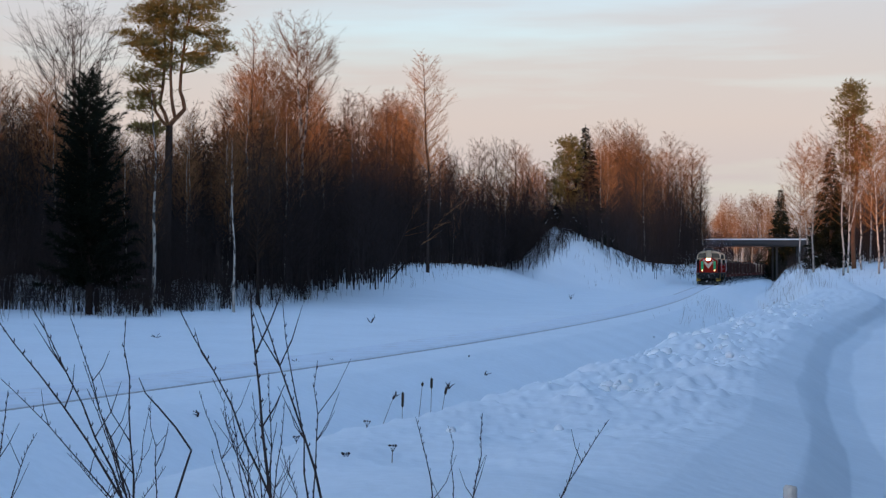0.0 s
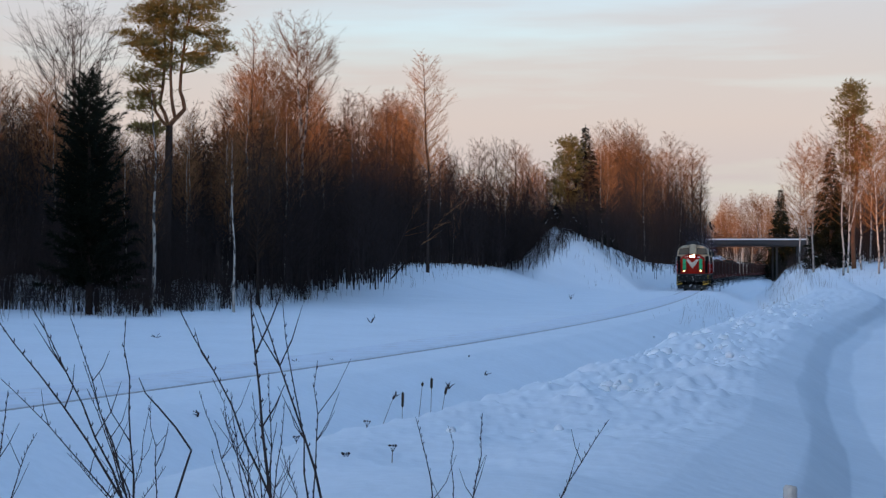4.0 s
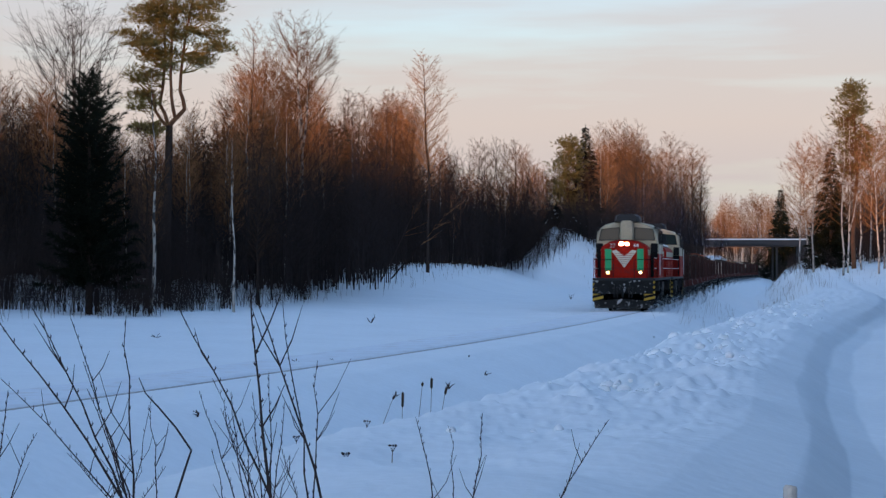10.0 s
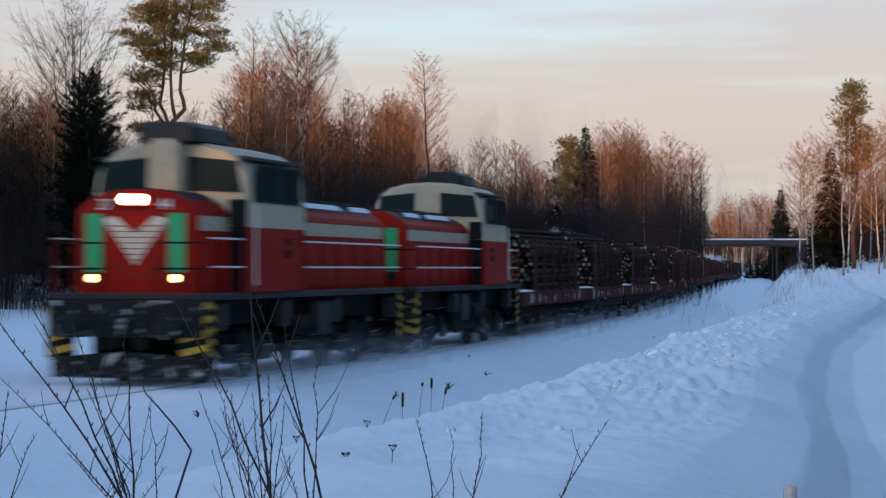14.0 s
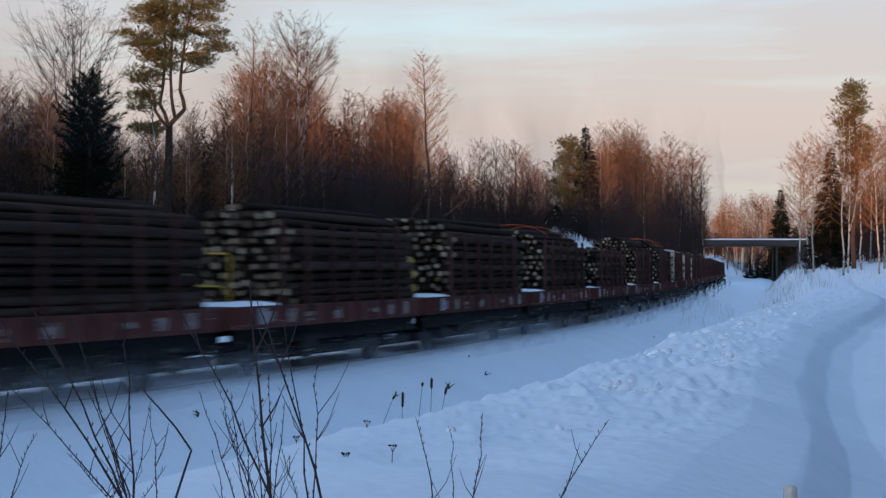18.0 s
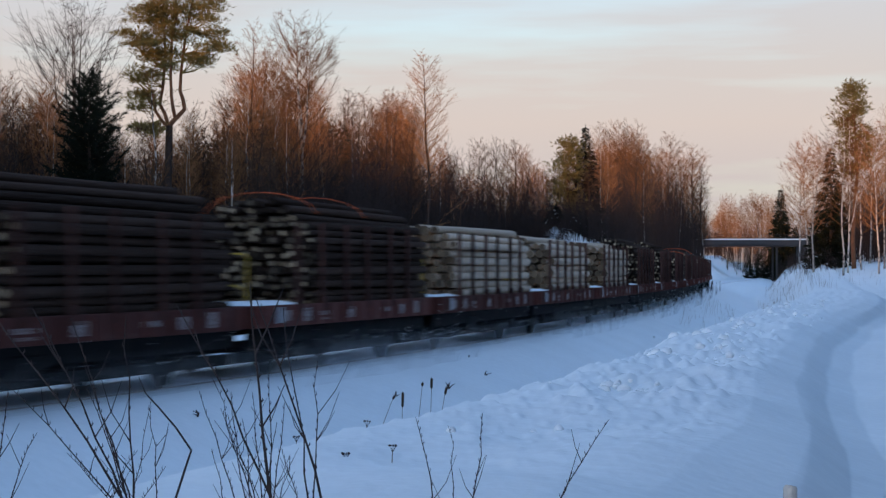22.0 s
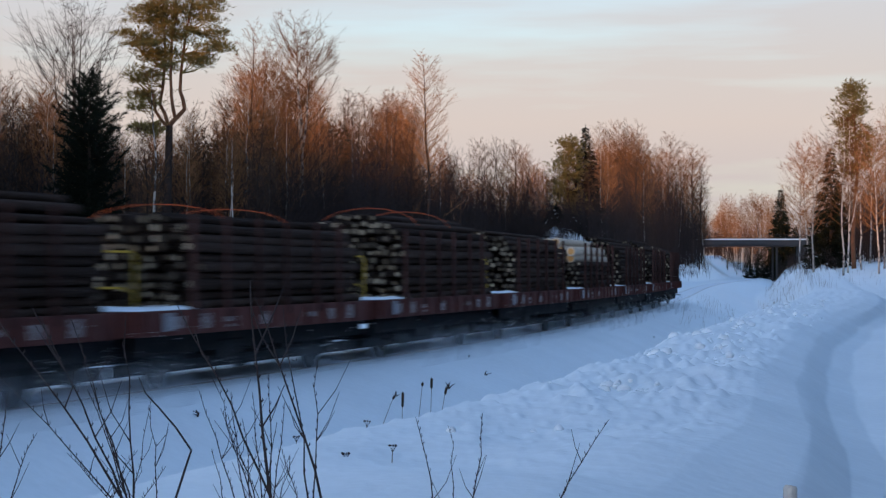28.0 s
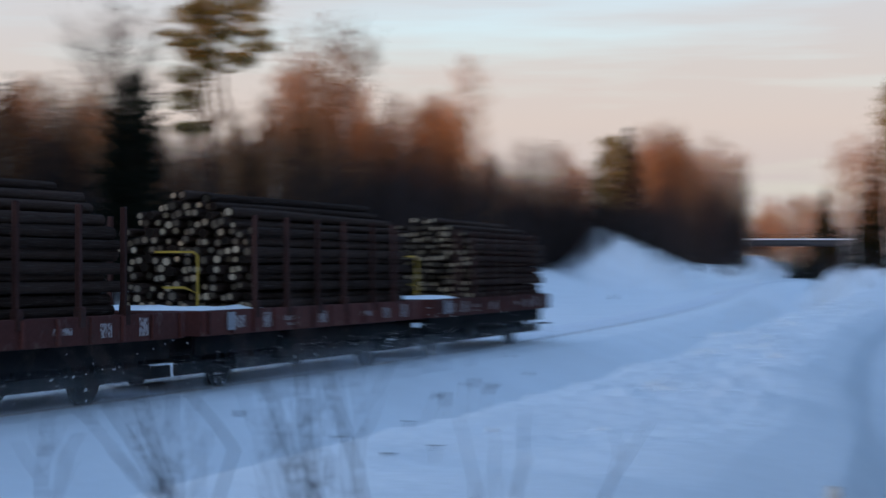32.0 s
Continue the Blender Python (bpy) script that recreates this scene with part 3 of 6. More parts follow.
def build_loco(lit, label):
    loco = thing("diesel_locomotive", label, "locomotive", "locomotives of the train")
    P = lambda n, sh, m, lab="", smooth=False: part(n, sh, m, loco, lab, smooth)
    # frame, walkways, buffer beams
    P("main_frame", Shape().box(-6.3, 6.3, -1.02, 1.02, 1.02, 1.5, 0.03), BLACK)
    P("walkway", Shape().box(-6.42, 6.42, -1.5, 1.5, 1.5, 1.62, 0.02), GREY, "grey steel walkway plate")
    for sgn in (1, -1):
        P("buffer_beam", Shape().box(min(sgn * 6.3, sgn * 6.5), max(sgn * 6.3, sgn * 6.5), -1.42, 1.42, 0.86, 1.5, 0.025), ICE, "snow-crusted buffer beam")
        buffer_pair(loco, sgn * 6.5, sgn, ICE)
        sh = Shape().box(min(sgn * 6.5, sgn * 6.86), max(sgn * 6.5, sgn * 6.86), -0.13, 0.13, 0.92, 1.2, 0.03)
        sh.tube([(sgn * 6.8, 0, 1.05), (sgn * 6.92, 0.0, 0.9), (sgn * 6.88, 0, 0.7)], 0.05, 6)
        P("coupler", sh, ICE, "snow-crusted coupling hook")
        for y in (-0.45, -0.3, 0.3, 0.45):
            sh = Shape().tube([(sgn * 6.5, y, 1.18), (sgn * 6.68, y, 1.12), (sgn * 6.74, y * 0.96, 0.85), (sgn * 6.64, y * 0.9, 0.66)], 0.032, 6)
            P("brake_hose", sh, RUBBER)
        # snow plough, two raked plates
        for k in (-1, 1):
            rings = [[(sgn * 6.78, 0, 0.16), (sgn * 6.45, k * 1.38, 0.16), (sgn * 6.38, k * 1.38, 0.16), (sgn * 6.70, 0, 0.16)],
                     [(sgn * 6.62, 0, 0.62), (sgn * 6.38, k * 1.42, 0.5), (sgn * 6.32, k * 1.42, 0.5), (sgn * 6.54, 0, 0.62)]]
            P("plough_blade", Shape().loft(rings), ICE, "snow-crusted grey plough blade")
        for k in (-1, 1):
            # corner steps with yellow and black bars
            sh = Shape()
            x0, x1 = sorted((sgn * 6.02, sgn * 6.36))
            sh.box(x0, x1, k * 1.44 - 0.02, k * 1.44 + 0.02, 0.46, 1.48)
            lad = P("corner_step", sh, BLACK, "black and yellow striped corner steps")
            for j in range(5):
                z = 0.5 + j * 0.2
                ob = Shape()
                for yy in (k * 1.44 - 0.027, k * 1.44 + 0.027):
                    ob.add([(x0, yy, z), (x1, yy, z + 0.11), (x1, yy, z + 0.2), (x0, yy, z + 0.09)], [(0, 1, 2, 3)])
                    ob.add([(x0, yy + 0.003, z), (x1, yy + 0.003, z + 0.11), (x1, yy + 0.003, z + 0.2), (x0, yy + 0.003, z + 0.09)], [(3, 2, 1, 0)])
                part("stripe", ob, YELLOW, lad)
            sh = Shape()
            y0, y1 = sorted((k * 0.98, k * 1.5))
            sh.box(min(sgn * 6.36, sgn * 6.39), max(sgn * 6.36, sgn * 6.39), y0, y1, 0.5, 1.48)
            fr = P("step_front", sh, BLACK)
            for j in range(4):
                z = 0.52 + j * 0.24
                xx = sgn * 6.396
                ob = Shape().add([(xx, y0, z), (xx, y1, z + 0.12), (xx, y1, z + 0.24), (xx, y0, z + 0.12), (xx - sgn * 0.004, y0, z), (xx - sgn * 0.004, y1, z + 0.12), (xx - sgn * 0.004, y1, z + 0.24), (xx - sgn * 0.004, y0, z + 0.12)],
                                 [(0, 1, 2, 3), (7, 6, 5, 4), (0, 4, 5, 1), (2, 6, 7, 3)])
                part("stripe", ob, YELLOW, fr)
    # hoods
    P("short_hood", hood(Shape(), 4.3, 6.02, 1.13, 1.62, 3.26, 0.2, 0, 0.12), RED, "red engine hood with rounded top", False)
    P("long_hood", hood(Shape(), -6.02, 1.2, 1.13, 1.62, 3.26, 0.2, 0.12, 0), RED, "red engine hood with rounded top", False)
    for x0, x1 in ((-5.85, 1.1), (4.38, 5.85)):
        for k in (-1, 1):
            y0, y1 = sorted((k * 1.128, k * 1.142))
            P("cream_band", Shape().box(x0, x1, y0, y1, 2.72, 2.98), CREAM, "cream painted band")
    for x in np.arange(-5.6, 1.0, 1.1):
        for k in (-1, 1):
            y0, y1 = sorted((k * 1.128, k * 1.146))
            dr = P("hood_door", Shape().box(x, x + 1.04, y0, y1, 1.7, 2.68, 0.005), RED)
            part("seam", Shape().box(x + 1.045, x + 1.095, *sorted((k * 1.128, k * 1.136)), 1.7, 2.68), BLACK, dr, "dark gap between hood doors")
            part("latch", Shape().box(x + 0.9, x + 0.98, *sorted((k * 1.14, k * 1.17)), 2.15, 2.25), GREY, dr)
    for x in (-5.0, -3.2, -1.4):
        sh = Shape()
        for j in range(7):
            sh.box(x + j * 0.12, x + j * 0.12 + 0.07, -0.75, 0.75, 3.44, 3.5)
        P("roof_grille", sh, ROOF)
    sh = Shape()
    for k in range(26):
        a = 2 * math.pi * k / 26
        r = 0.55 + 0.12 * math.sin(3 * a)
        sh.v.append((-2.3 + 1.9 * r * math.cos(a), 0.6 * r * math.sin(a), 3.475))
    nn = len(sh.v)
    sh.v.append((-2.3, 0.05, 3.53))
    sh.f += [(i, (i + 1) % nn, nn) for i in range(nn)]
    sh.m += [0] * nn
    P("snow_patch", sh, SNOW, "patch of snow on the hood")
    for k in (-1, 1):          # snow caught along the hood's shoulders
        for x0, x1 in ((-5.4, -3.9), (-3.2, -0.6)):
            sh, n = Shape(), 10
            rows = [[(x0 + (x1 - x0) * i / n, k * (0.98 - 0.035 * j) + 0.02 * noise.noise((i * 0.9, j, k)), 3.295 + 0.03 * j * (1 if 0 < i < n else 0.6) + (0.045 if j in (1, 2) else 0.0)) for j in range(4)] for i in range(n + 1)]
            sh.add([q for r in rows for q in r], [(i * 4 + j, (i + 1) * 4 + j, (i + 1) * 4 + j + 1, i * 4 + j + 1) for i in range(n) for j in range(3)])
            P("snow_strip", sh, SNOW, "strip of snow along the hood's shoulder")
    for x0, x1 in ((4.4, 5.86), (-5.86, -2.2), (-2.1, 1.0)):
        top = [q for q in arch(1.13, 1.62, 3.26, 0.2, 14) if q[1] > 3.2]
        sh = Shape()
        n = len(top)
        sh.add([(x, y * 0.96, z + 0.012) for x in (x0, x1) for y, z in top], [(i, i + 1, n + i + 1, n + i) for i in range(n - 1)])
        sh.add([(x, y * 0.96, z - 0.02) for x in (x0, x1) for y, z in top], [(n + i, n + i + 1, i + 1, i) for i in range(n - 1)])
        P("hood_top", sh, ROOF, "black plate over the top of the hood")
    # Cab-end doors: the shadow in the recess is painted on as black
    for out, x in ((1, 4.36), (-1, 1.0)):
        for k in (-1, 1):
            P("shaded_end_door", Shape().box(*sorted((x - out * 0.02, x + out * 0.018)), *sorted((k * 1.15, k * 1.5)), 1.66, 2.82), BLACK, "door beside the hood, painted black for the recess's shade")
    chevron(loco, 6.02, 1, 1)
    chevron(loco, -6.02, -1, 1)
    # cab
    P("cab_lower", Shape().box(1.12, 4.36, -1.54, 1.54, 1.62, 2.8, 0.02), RED, "red lower cab side")
    prof0 = [(-1.54, 2.8), (1.54, 2.8), (1.53, 3.3), (1.47, 3.75), (1.32, 4.05), (1.05, 4.24), (0.6, 4.35), (0, 4.385), (-0.6, 4.35), (-1.05, 4.24), (-1.32, 4.05), (-1.47, 3.75), (-1.53, 3.3)]
    rings = []
    for x, k in ((1.02, 0.95), (1.1, 1.0), (4.2, 1.0), (4.36, 0.965)):
        rings.append([(x + (0.0 if z < 3.4 else (-0.05 if x > 2 else 0.05) * (z - 3.4)), y * k, 2.8 + (z - 2.8) * (k if z > 3.9 else 1)) for y, z in prof0])
    P("cab_upper", Shape().loft(rings), CREAM, "cream upper cab with rounded roof")
    for k in (-1, 1):
        y0, y1 = sorted((k * 1.30, k * 1.44))
        P("roof_gutter", Shape().box(1.0, 4.34, y0, y1, 4.03, 4.1, 0.01), ROOF)
    for out, x in ((1, 4.37), (-1, 1.01)):
        for k in (-1, 1):
            pane(loco, "x", x - out * 0.02, out, [(k * 0.40, 3.50), (k * 1.34, 3.47), (k * 1.24, 3.98), (k * 0.40, 4.06)])
            pane(loco, "x", x - (out * 0.01 if out > 0 else -0.06), out, [(k * 1.2, 2.84), (k * 1.46, 2.84), (k * 1.46, 3.28), (k * 1.2, 3.28)], "door_window")
    for k in (-1, 1):
        y = k * 1.525
        pane(loco, "y", y, k, [(1.45, 3.3), (2.55, 3.3), (2.55, 3.92), (1.55, 3.92)])
        pane(loco, "y", y, k, [(2.7, 3.3), (4.1, 3.3), (3.95, 3.92), (2.7, 3.92)])
        sh = Shape().box(1.28, 1.31, *sorted((k * 1.56, k * 1.72)), 3.35, 3.75)
        P("wing_mirror", sh, GREY)
        for x in (4.42, 0.96):
            P("door_box", Shape().box(x - 0.07, x + 0.07, *sorted((k * 1.17, k * 1.5)), 2.84, 3.3, 0.03), BLACK, "black housing beside the cab door")
        handrail(loco, [(4.2, k * 1.6, 1.75), (4.2, k * 1.6, 3.2)], 0.018)
        P("cab_door_line", Shape().box(1.3, 1.33, *sorted((k * 1.538, k * 1.55)), 1.7, 2.78), BLACK)
        for x, z, w, h in ((2.0, 2.5, 0.34, 0.12), (2.0, 2.25, 0.4, 0.16)):
            P("side_lettering", Shape().box(x, x + w, *sorted((k * 1.538, k * 1.546)), z, z + h), BLACK, "dark unreadable lettering block")
    # exhaust casing and roof box
    rings = [[(x, y, z) for y, z in ((-0.34, 3.4), (0.34, 3.4), (0.32, 4.3), (0.2, 4.42), (-0.2, 4.42), (-0.32, 4.3))] for x in (4.3, 4.62)]
    rings.append([(4.74, y * 0.8, 3.4 + (z - 3.4) * 0.96) for _, y, z in rings[0]])
    P("exhaust_casing", Shape().loft(rings), CREAM if lit else ROOF, "tall exhaust casing between the cab windows")
    rings = [[(x, y * k, z) for y, z in ((-0.62, 4.37), (0.62, 4.37), (0.58, 4.62), (0.4, 4.72), (-0.4, 4.72), (-0.58, 4.62))] for x, k in ((2.6, 0.8), (2.8, 1), (4.3, 1), (4.62, 0.82))]
    P("roof_box", Shape().loft(rings), ROOF, "dark grey box on the cab roof")
    P("roof_horn", Shape().tube([(2.2, 0.5, 4.33), (2.2, 0.5, 4.5), (2.5, 0.5, 4.52)], [0.03, 0.03, 0.07], 8), GREY)
    # lamps
    for out, x in ((1, 6.02), (-1, -6.02)):
        on = lit and out > 0
        case = P("headlamp_case", Shape().box(min(x - out * 0.05, x + out * 0.08), max(x - out * 0.05, x + out * 0.08), -0.3, 0.3, 3.12, 3.4, 0.03), RED)
        for y in (-0.135, 0.135):
            part("headlamp", Shape().disc_x(y, 3.26, 0.09, min(x + out * 0.06, x + out * 0.1), max(x + out * 0.06, x + out * 0.1), 16), LAMP if on else GLASS, case, "lit round headlamp" if on else "unlit round headlamp")
        for y in (-0.78, 0.78):
            c = P("lamp_case", Shape().disc_x(y, 1.88, 0.12, min(x - out * 0.02, x + out * 0.07), max(x - out * 0.02, x + out * 0.07), 16, bevel=0.01), GREY)
            part("lamp", Shape().disc_x(y, 1.88, 0.07, min(x + out * 0.06, x + out * 0.085), max(x + out * 0.06, x + out * 0.085), 16), LAMP_LOW if on else GLASS, c, "lit amber marker lamp" if on else "unlit lamp")
    for y, word in ((-0.56, "27"), (0.56, "44")):
        text_part("painted_number", word, 0.27, WHITE, loco, pose(6.045, y, 3.17, 90, 0, 90), "white painted number")
    # handrails
    for k in (-1, 1):
        y = k * 1.46
        for x0, x1 in ((-6.2, 1.0), (4.5, 6.2)):
            for z in (2.08, 2.58):
                handrail(loco, [(x0, y, z), (x1, y, z)])
            for x in np.linspace(x0, x1, 7 if x0 < 0 else 3):
                P("rail_post", Shape().tube([(x, y, 1.6), (x, y, 2.58)], 0.017, 5), RED)
        for sgn in (1, -1):
            for z in (2.05, 2.5):
                handrail(loco, [(sgn * 6.3, k * 0.5, z), (sgn * 6.3, k * 1.44, z)], 0.018, mat=BLACK)
            P("rail_post", Shape().tube([(sgn * 6.3, k * 0.5, 1.6), (sgn * 6.3, k * 0.5, 2.5)], 0.017, 5), BLACK)
    # running gear
    for bx in (-3.55, 3.55):
        sh = Shape()
        for k in (-1, 1):
            y0, y1 = sorted((k * 0.98, k * 1.12))
            sh.box(bx - 1.75, bx + 1.75, y0, y1, 0.5, 0.86, 0.03)
            sh.box(bx - 0.3, bx + 0.3, y0, y1 + 0.03, 0.3, 0.95, 0.03)
        sh.box(bx - 0.4, bx + 0.4, -1.0, 1.0, 0.5, 0.9)
        bog = P("bogie_frame", sh, BLACK)
        for x in (bx - 1.15, bx + 1.15):
            for k in (-1, 1):
                part("axle_box", Shape().box(x - 0.2, x + 0.2, *sorted((k * 1.1, k * 1.27)), 0.34, 0.68, 0.04), ICE, bog, "snow-crusted axle box")
                part("spring", Shape().tube([(x - 0.42, k * 1.16, 0.45), (x - 0.42, k * 1.16, 0.85)], 0.07, 8), BLACK, bog)
    for x in (-4.7, -2.4, 2.4, 4.7):
        wheelset(loco, x, WHEEL_R)
    P("fuel_tank", Shape().box(-1.35, 1.35, -1.25, 1.25, 0.45, 1.1, 0.09), BLACK)
    for k in (-1, 1):
        P("battery_box", Shape().box(-1.1, -0.2, *sorted((k * 1.1, k * 1.42)), 0.72, 1.4, 0.03), GREY, "light grey equipment box")
        P("air_tank", Shape().tube([(0.2, k * 1.3, 0.95), (1.5, k * 1.3, 0.95)], 0.2, 12), BLACK)
        for x in (-6.0, -1.6, 1.7, 5.4):
            P("sand_box", Shape().box(x - 0.22, x + 0.22, *sorted((k * 1.15, k * 1.4)), 0.95, 1.45, 0.03), GREY)
    return loco


def build_wagon():
    w = thing("timber_wagon", "rusty brown two-axle timber wagon with side stakes", "railway wagon", "timber wagons of the train")
    P = lambda n, sh, m, lab="", smooth=False: part(n, sh, m, w, lab, smooth)
    h = WAGON_LEN / 2 - 0.42
    P("deck", Shape().box(-h, h, -1.36, 1.36, 1.22, 1.3), BLACK)
    for k in (-1, 1):
        sill = P("side_sill", Shape().box(-h, h, *sorted((k * 1.36, k * 1.42)), 0.94, 1.36, 0.012), WAGON, "rust-brown side sill")
        for j in range(13):
            x = -h + 0.15 + j * (2 * h - 0.3) / 12
            part("rib", Shape().box(x - 0.05, x + 0.05, *sorted((k * 1.415, k * 1.47)), 0.96, 1.34, 0.012), WAGON, sill)
        for x, wd, z0, z1 in ((4.6, 0.5, 1.05, 1.25), (1.9, 0.7, 1.12, 1.2), (1.9, 0.55, 1.02, 1.07), (-2.6, 0.6, 1.1, 1.2), (-5.2, 0.35, 1.02, 1.3), (3.3, 0.4, 1.02, 1.28), (0.2, 0.45, 1.03, 1.26), (-3.9, 0.4, 1.03, 1.24)):
            part("lettering_panel", Shape().box(x, x + wd, *sorted((k * 1.418, k * 1.424)), z0, z1), LETTER, sill, "faded white unreadable lettering")
        P("placard", Shape().box(5.25, 5.6, *sorted((k * 1.475, k * 1.485)), 1.02, 1.32), PLACARD, "small pale information plate")
    for sgn in (1, -1):
        P("end_sill", Shape().box(*sorted((sgn * (h - 0.0), sgn * (h + 0.12))), -1.4, 1.4, 0.94, 1.36, 0.02), WAGON)
        buffer_pair(w, sgn * (h + 0.02), sgn)
        P("coupling", Shape().tube([(sgn * h, 0, 1.0), (sgn * (h + 0.3), 0, 0.98), (sgn * (h + 0.42), 0, 0.9)], 0.05, 6), BLACK)
    sh = Shape()
    for k in (-1, 1):
        sh.box(-h, h, *sorted((k * 0.28, k * 0.4)), 0.8, 1.2)
    for x in (-4.6, -2.2, 0, 2.2, 4.6):
        sh.box(x - 0.08, x + 0.08, -1.3, 1.3, 0.9, 1.2)
    P("underframe", sh, BLACK)
    for x in (-4.25, 4.25):
        wheelset(w, x, 0.46)
        for k in (-1, 1):
            P("axle_guard", Shape().loft([[(x - 0.5, y, 0.95), (x + 0.5, y, 0.95), (x + 0.22, y, 0.35), (x - 0.22, y, 0.35)] for y in sorted((k * 0.98, k * 1.02))]), BLACK)
            P("axle_box", Shape().box(x - 0.15, x + 0.15, *sorted((k * 0.98, k * 1.2)), 0.32, 0.6, 0.03), BLACK)
            P("leaf_spring", Shape().tube([(x - 0.6, k * 1.1, 0.86), (x - 0.3, k * 1.1, 0.72), (x, k * 1.1, 0.66), (x + 0.3, k * 1.1, 0.72), (x + 0.6, k * 1.1, 0.86)], 0.05, 6), BLACK)
    for k in (-1, 1):
        P("brake_rod", Shape().tube([(-4.0, k * 0.9, 0.5), (4.0, k * 0.9, 0.5)], 0.03, 5), BLACK)
    for k in (-1, 1):
        P("sole_bar", Shape().box(-h + 0.1, h - 0.1, *sorted((k * 1.16, k * 1.22)), 0.62, 0.95), BLACK)
        P("brake_tank", Shape().tube([(-2.6, k * 0.7, 0.55), (-1.4, k * 0.7, 0.55)], 0.2, 10), BLACK)
        P("side_step", Shape().box(5.2, 5.6, *sorted((k * 1.2, k * 1.42)), 0.45, 0.5), BLACK)
        P("tool_box", Shape().box(1.2, 2.4, *sorted((k * 0.9, k * 1.25)), 0.42, 0.8, 0.03), BLACK)
    # Beam between the wheels; its added ends stand in for shade under the wagon
    for k in (-1, 1):
        truss = Shape().box(-6.8, 6.8, *sorted((k * 0.98, k * 1.08)), 0.3, 0.5, 0.01)
        for x in (-5.8, -5.0, -3.2, -1.6, 0.0, 1.6, 3.2, 5.0, 5.8):
            truss.box(x - 0.06, x + 0.06, *sorted((k * 0.99, k * 1.07)), 0.48, 0.7)
        P("truss_beam", truss, BLACK)
    P("brake_gear", Shape().box(-1.0, 0.2, -0.5, 0.5, 0.45, 0.85, 0.05), BLACK)
    for x in STAKES:
        for k in (-1, 1):
            sh = Shape()
            sh.box(x - 0.05, x + 0.05, *sorted((k * 1.33, k * 1.41)), 1.2, 2.98, 0.012)
            sh.box(x - 0.09, x + 0.09, *sorted((k * 1.33, k * 1.45)), 1.2, 1.5, 0.012)
            P("stake", sh, STAKE)
    # yellow grab frame at the leading end, beside the load
    x = h - 2.0
    P("grab_frame", Shape().tube([(x, -0.15, 1.72), (x, 0.25, 1.72), (x, 0.5, 1.62), (x, 0.5, 2.28), (x, 0.42, 2.34), (x, -0.3, 2.34)], 0.022, 6), YELLOW_DULL, "yellow tubular grab frame")
    P("grab_post", Shape().tube([(x, 0.5, 1.3), (x, 0.5, 1.66)], 0.022, 6), YELLOW_DULL)
    sh = Shape()
    a, b, n = h - 3.4, h - 0.02, 14
    rows = [[(a + (b - a) * i / n, -1.35 + 2.7 * j / 8, 1.31 + 0.11 * (0.75 + 0.6 * noise.noise((i * 0.7, j * 0.8, 4))) * (1 if 0 < i < n else 0.1) * (0.55 if j in (0, 8) else 1)) for j in range(9)] for i in range(n + 1)]
    sh.add([p for r in rows for p in r], [(i * 9 + j, (i + 1) * 9 + j, (i + 1) * 9 + j + 1, i * 9 + j + 1) for i in range(n) for j in range(8)])
    P("deck_snow", sh, SNOW, "drifted snow on the end of the deck", True)
    return w


LETTER = material("faded_lettering", (0.33, 0.28, 0.27), rough=0.7, spread=0.4, scale=9, fine=60, tint=(0.11, 0.05, 0.045), tint_at=(0.48, 0.56))
PLACARD = material("pale_plate", (0.30, 0.29, 0.31), rough=0.6, spread=0.2, scale=6, fine=30)
STAKES = (4.0, 2.35, 0.6, -1.0, -2.9, -4.4)


def log_mesh(name, mats, length, seed):
    rnd = random.Random(seed)
    sh = Shape()
    n, rings = 8, []
    bend = rnd.uniform(-0.035, 0.035), rnd.uniform(-0.03, 0.03)
    for k in range(4):
        f = k / 3
        r = 1.0 * (1.06 - 0.12 * f) * rnd.uniform(0.96, 1.04)
        rings.append([((f - 0.5) * length, bend[0] * math.sin(math.pi * f) * 6 + r * math.cos(2 * math.pi * j / n) * rnd.uniform(0.94, 1.06), bend[1] * math.sin(math.pi * f) * 6 + r * math.sin(2 * math.pi * j / n)) for j in range(n)])
    sh.loft(rings, 0, caps=False)
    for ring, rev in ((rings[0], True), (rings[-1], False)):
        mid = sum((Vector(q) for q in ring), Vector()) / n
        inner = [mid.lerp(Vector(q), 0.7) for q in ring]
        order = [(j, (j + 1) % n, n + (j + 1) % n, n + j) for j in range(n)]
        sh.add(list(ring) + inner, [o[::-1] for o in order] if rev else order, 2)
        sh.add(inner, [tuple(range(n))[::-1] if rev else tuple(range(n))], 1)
    me = sh.mesh(name, *mats)
    me.polygons.foreach_set("use_smooth", [p.material_index == 0 for p in me.polygons])
    return me


LOAD_FRONT = (3.3, 2.8, 3.3, 4.2, 3.8, 3.9, 2.5, 4.6, 4.2, 3.0, 4.4, 4.7, 4.0, 4.5, 4.4, 3.4, 3.4, 3.2, 2.7, 1.8, 3.1, 5.0)   # from the wagon's leading buffers
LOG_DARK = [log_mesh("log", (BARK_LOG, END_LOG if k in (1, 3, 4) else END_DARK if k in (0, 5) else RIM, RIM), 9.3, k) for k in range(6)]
LOG_PALE = [log_mesh("pale_log", (PALE_LOG, END_PALE, END_PALE), 9.3, 20 + k) for k in range(4)]
LOG_BIG = [log_mesh("large_pale_log", (PALE_LOG, ORANGE_END, PALE_LOG), 9.3, 30 + k) for k in range(3)]


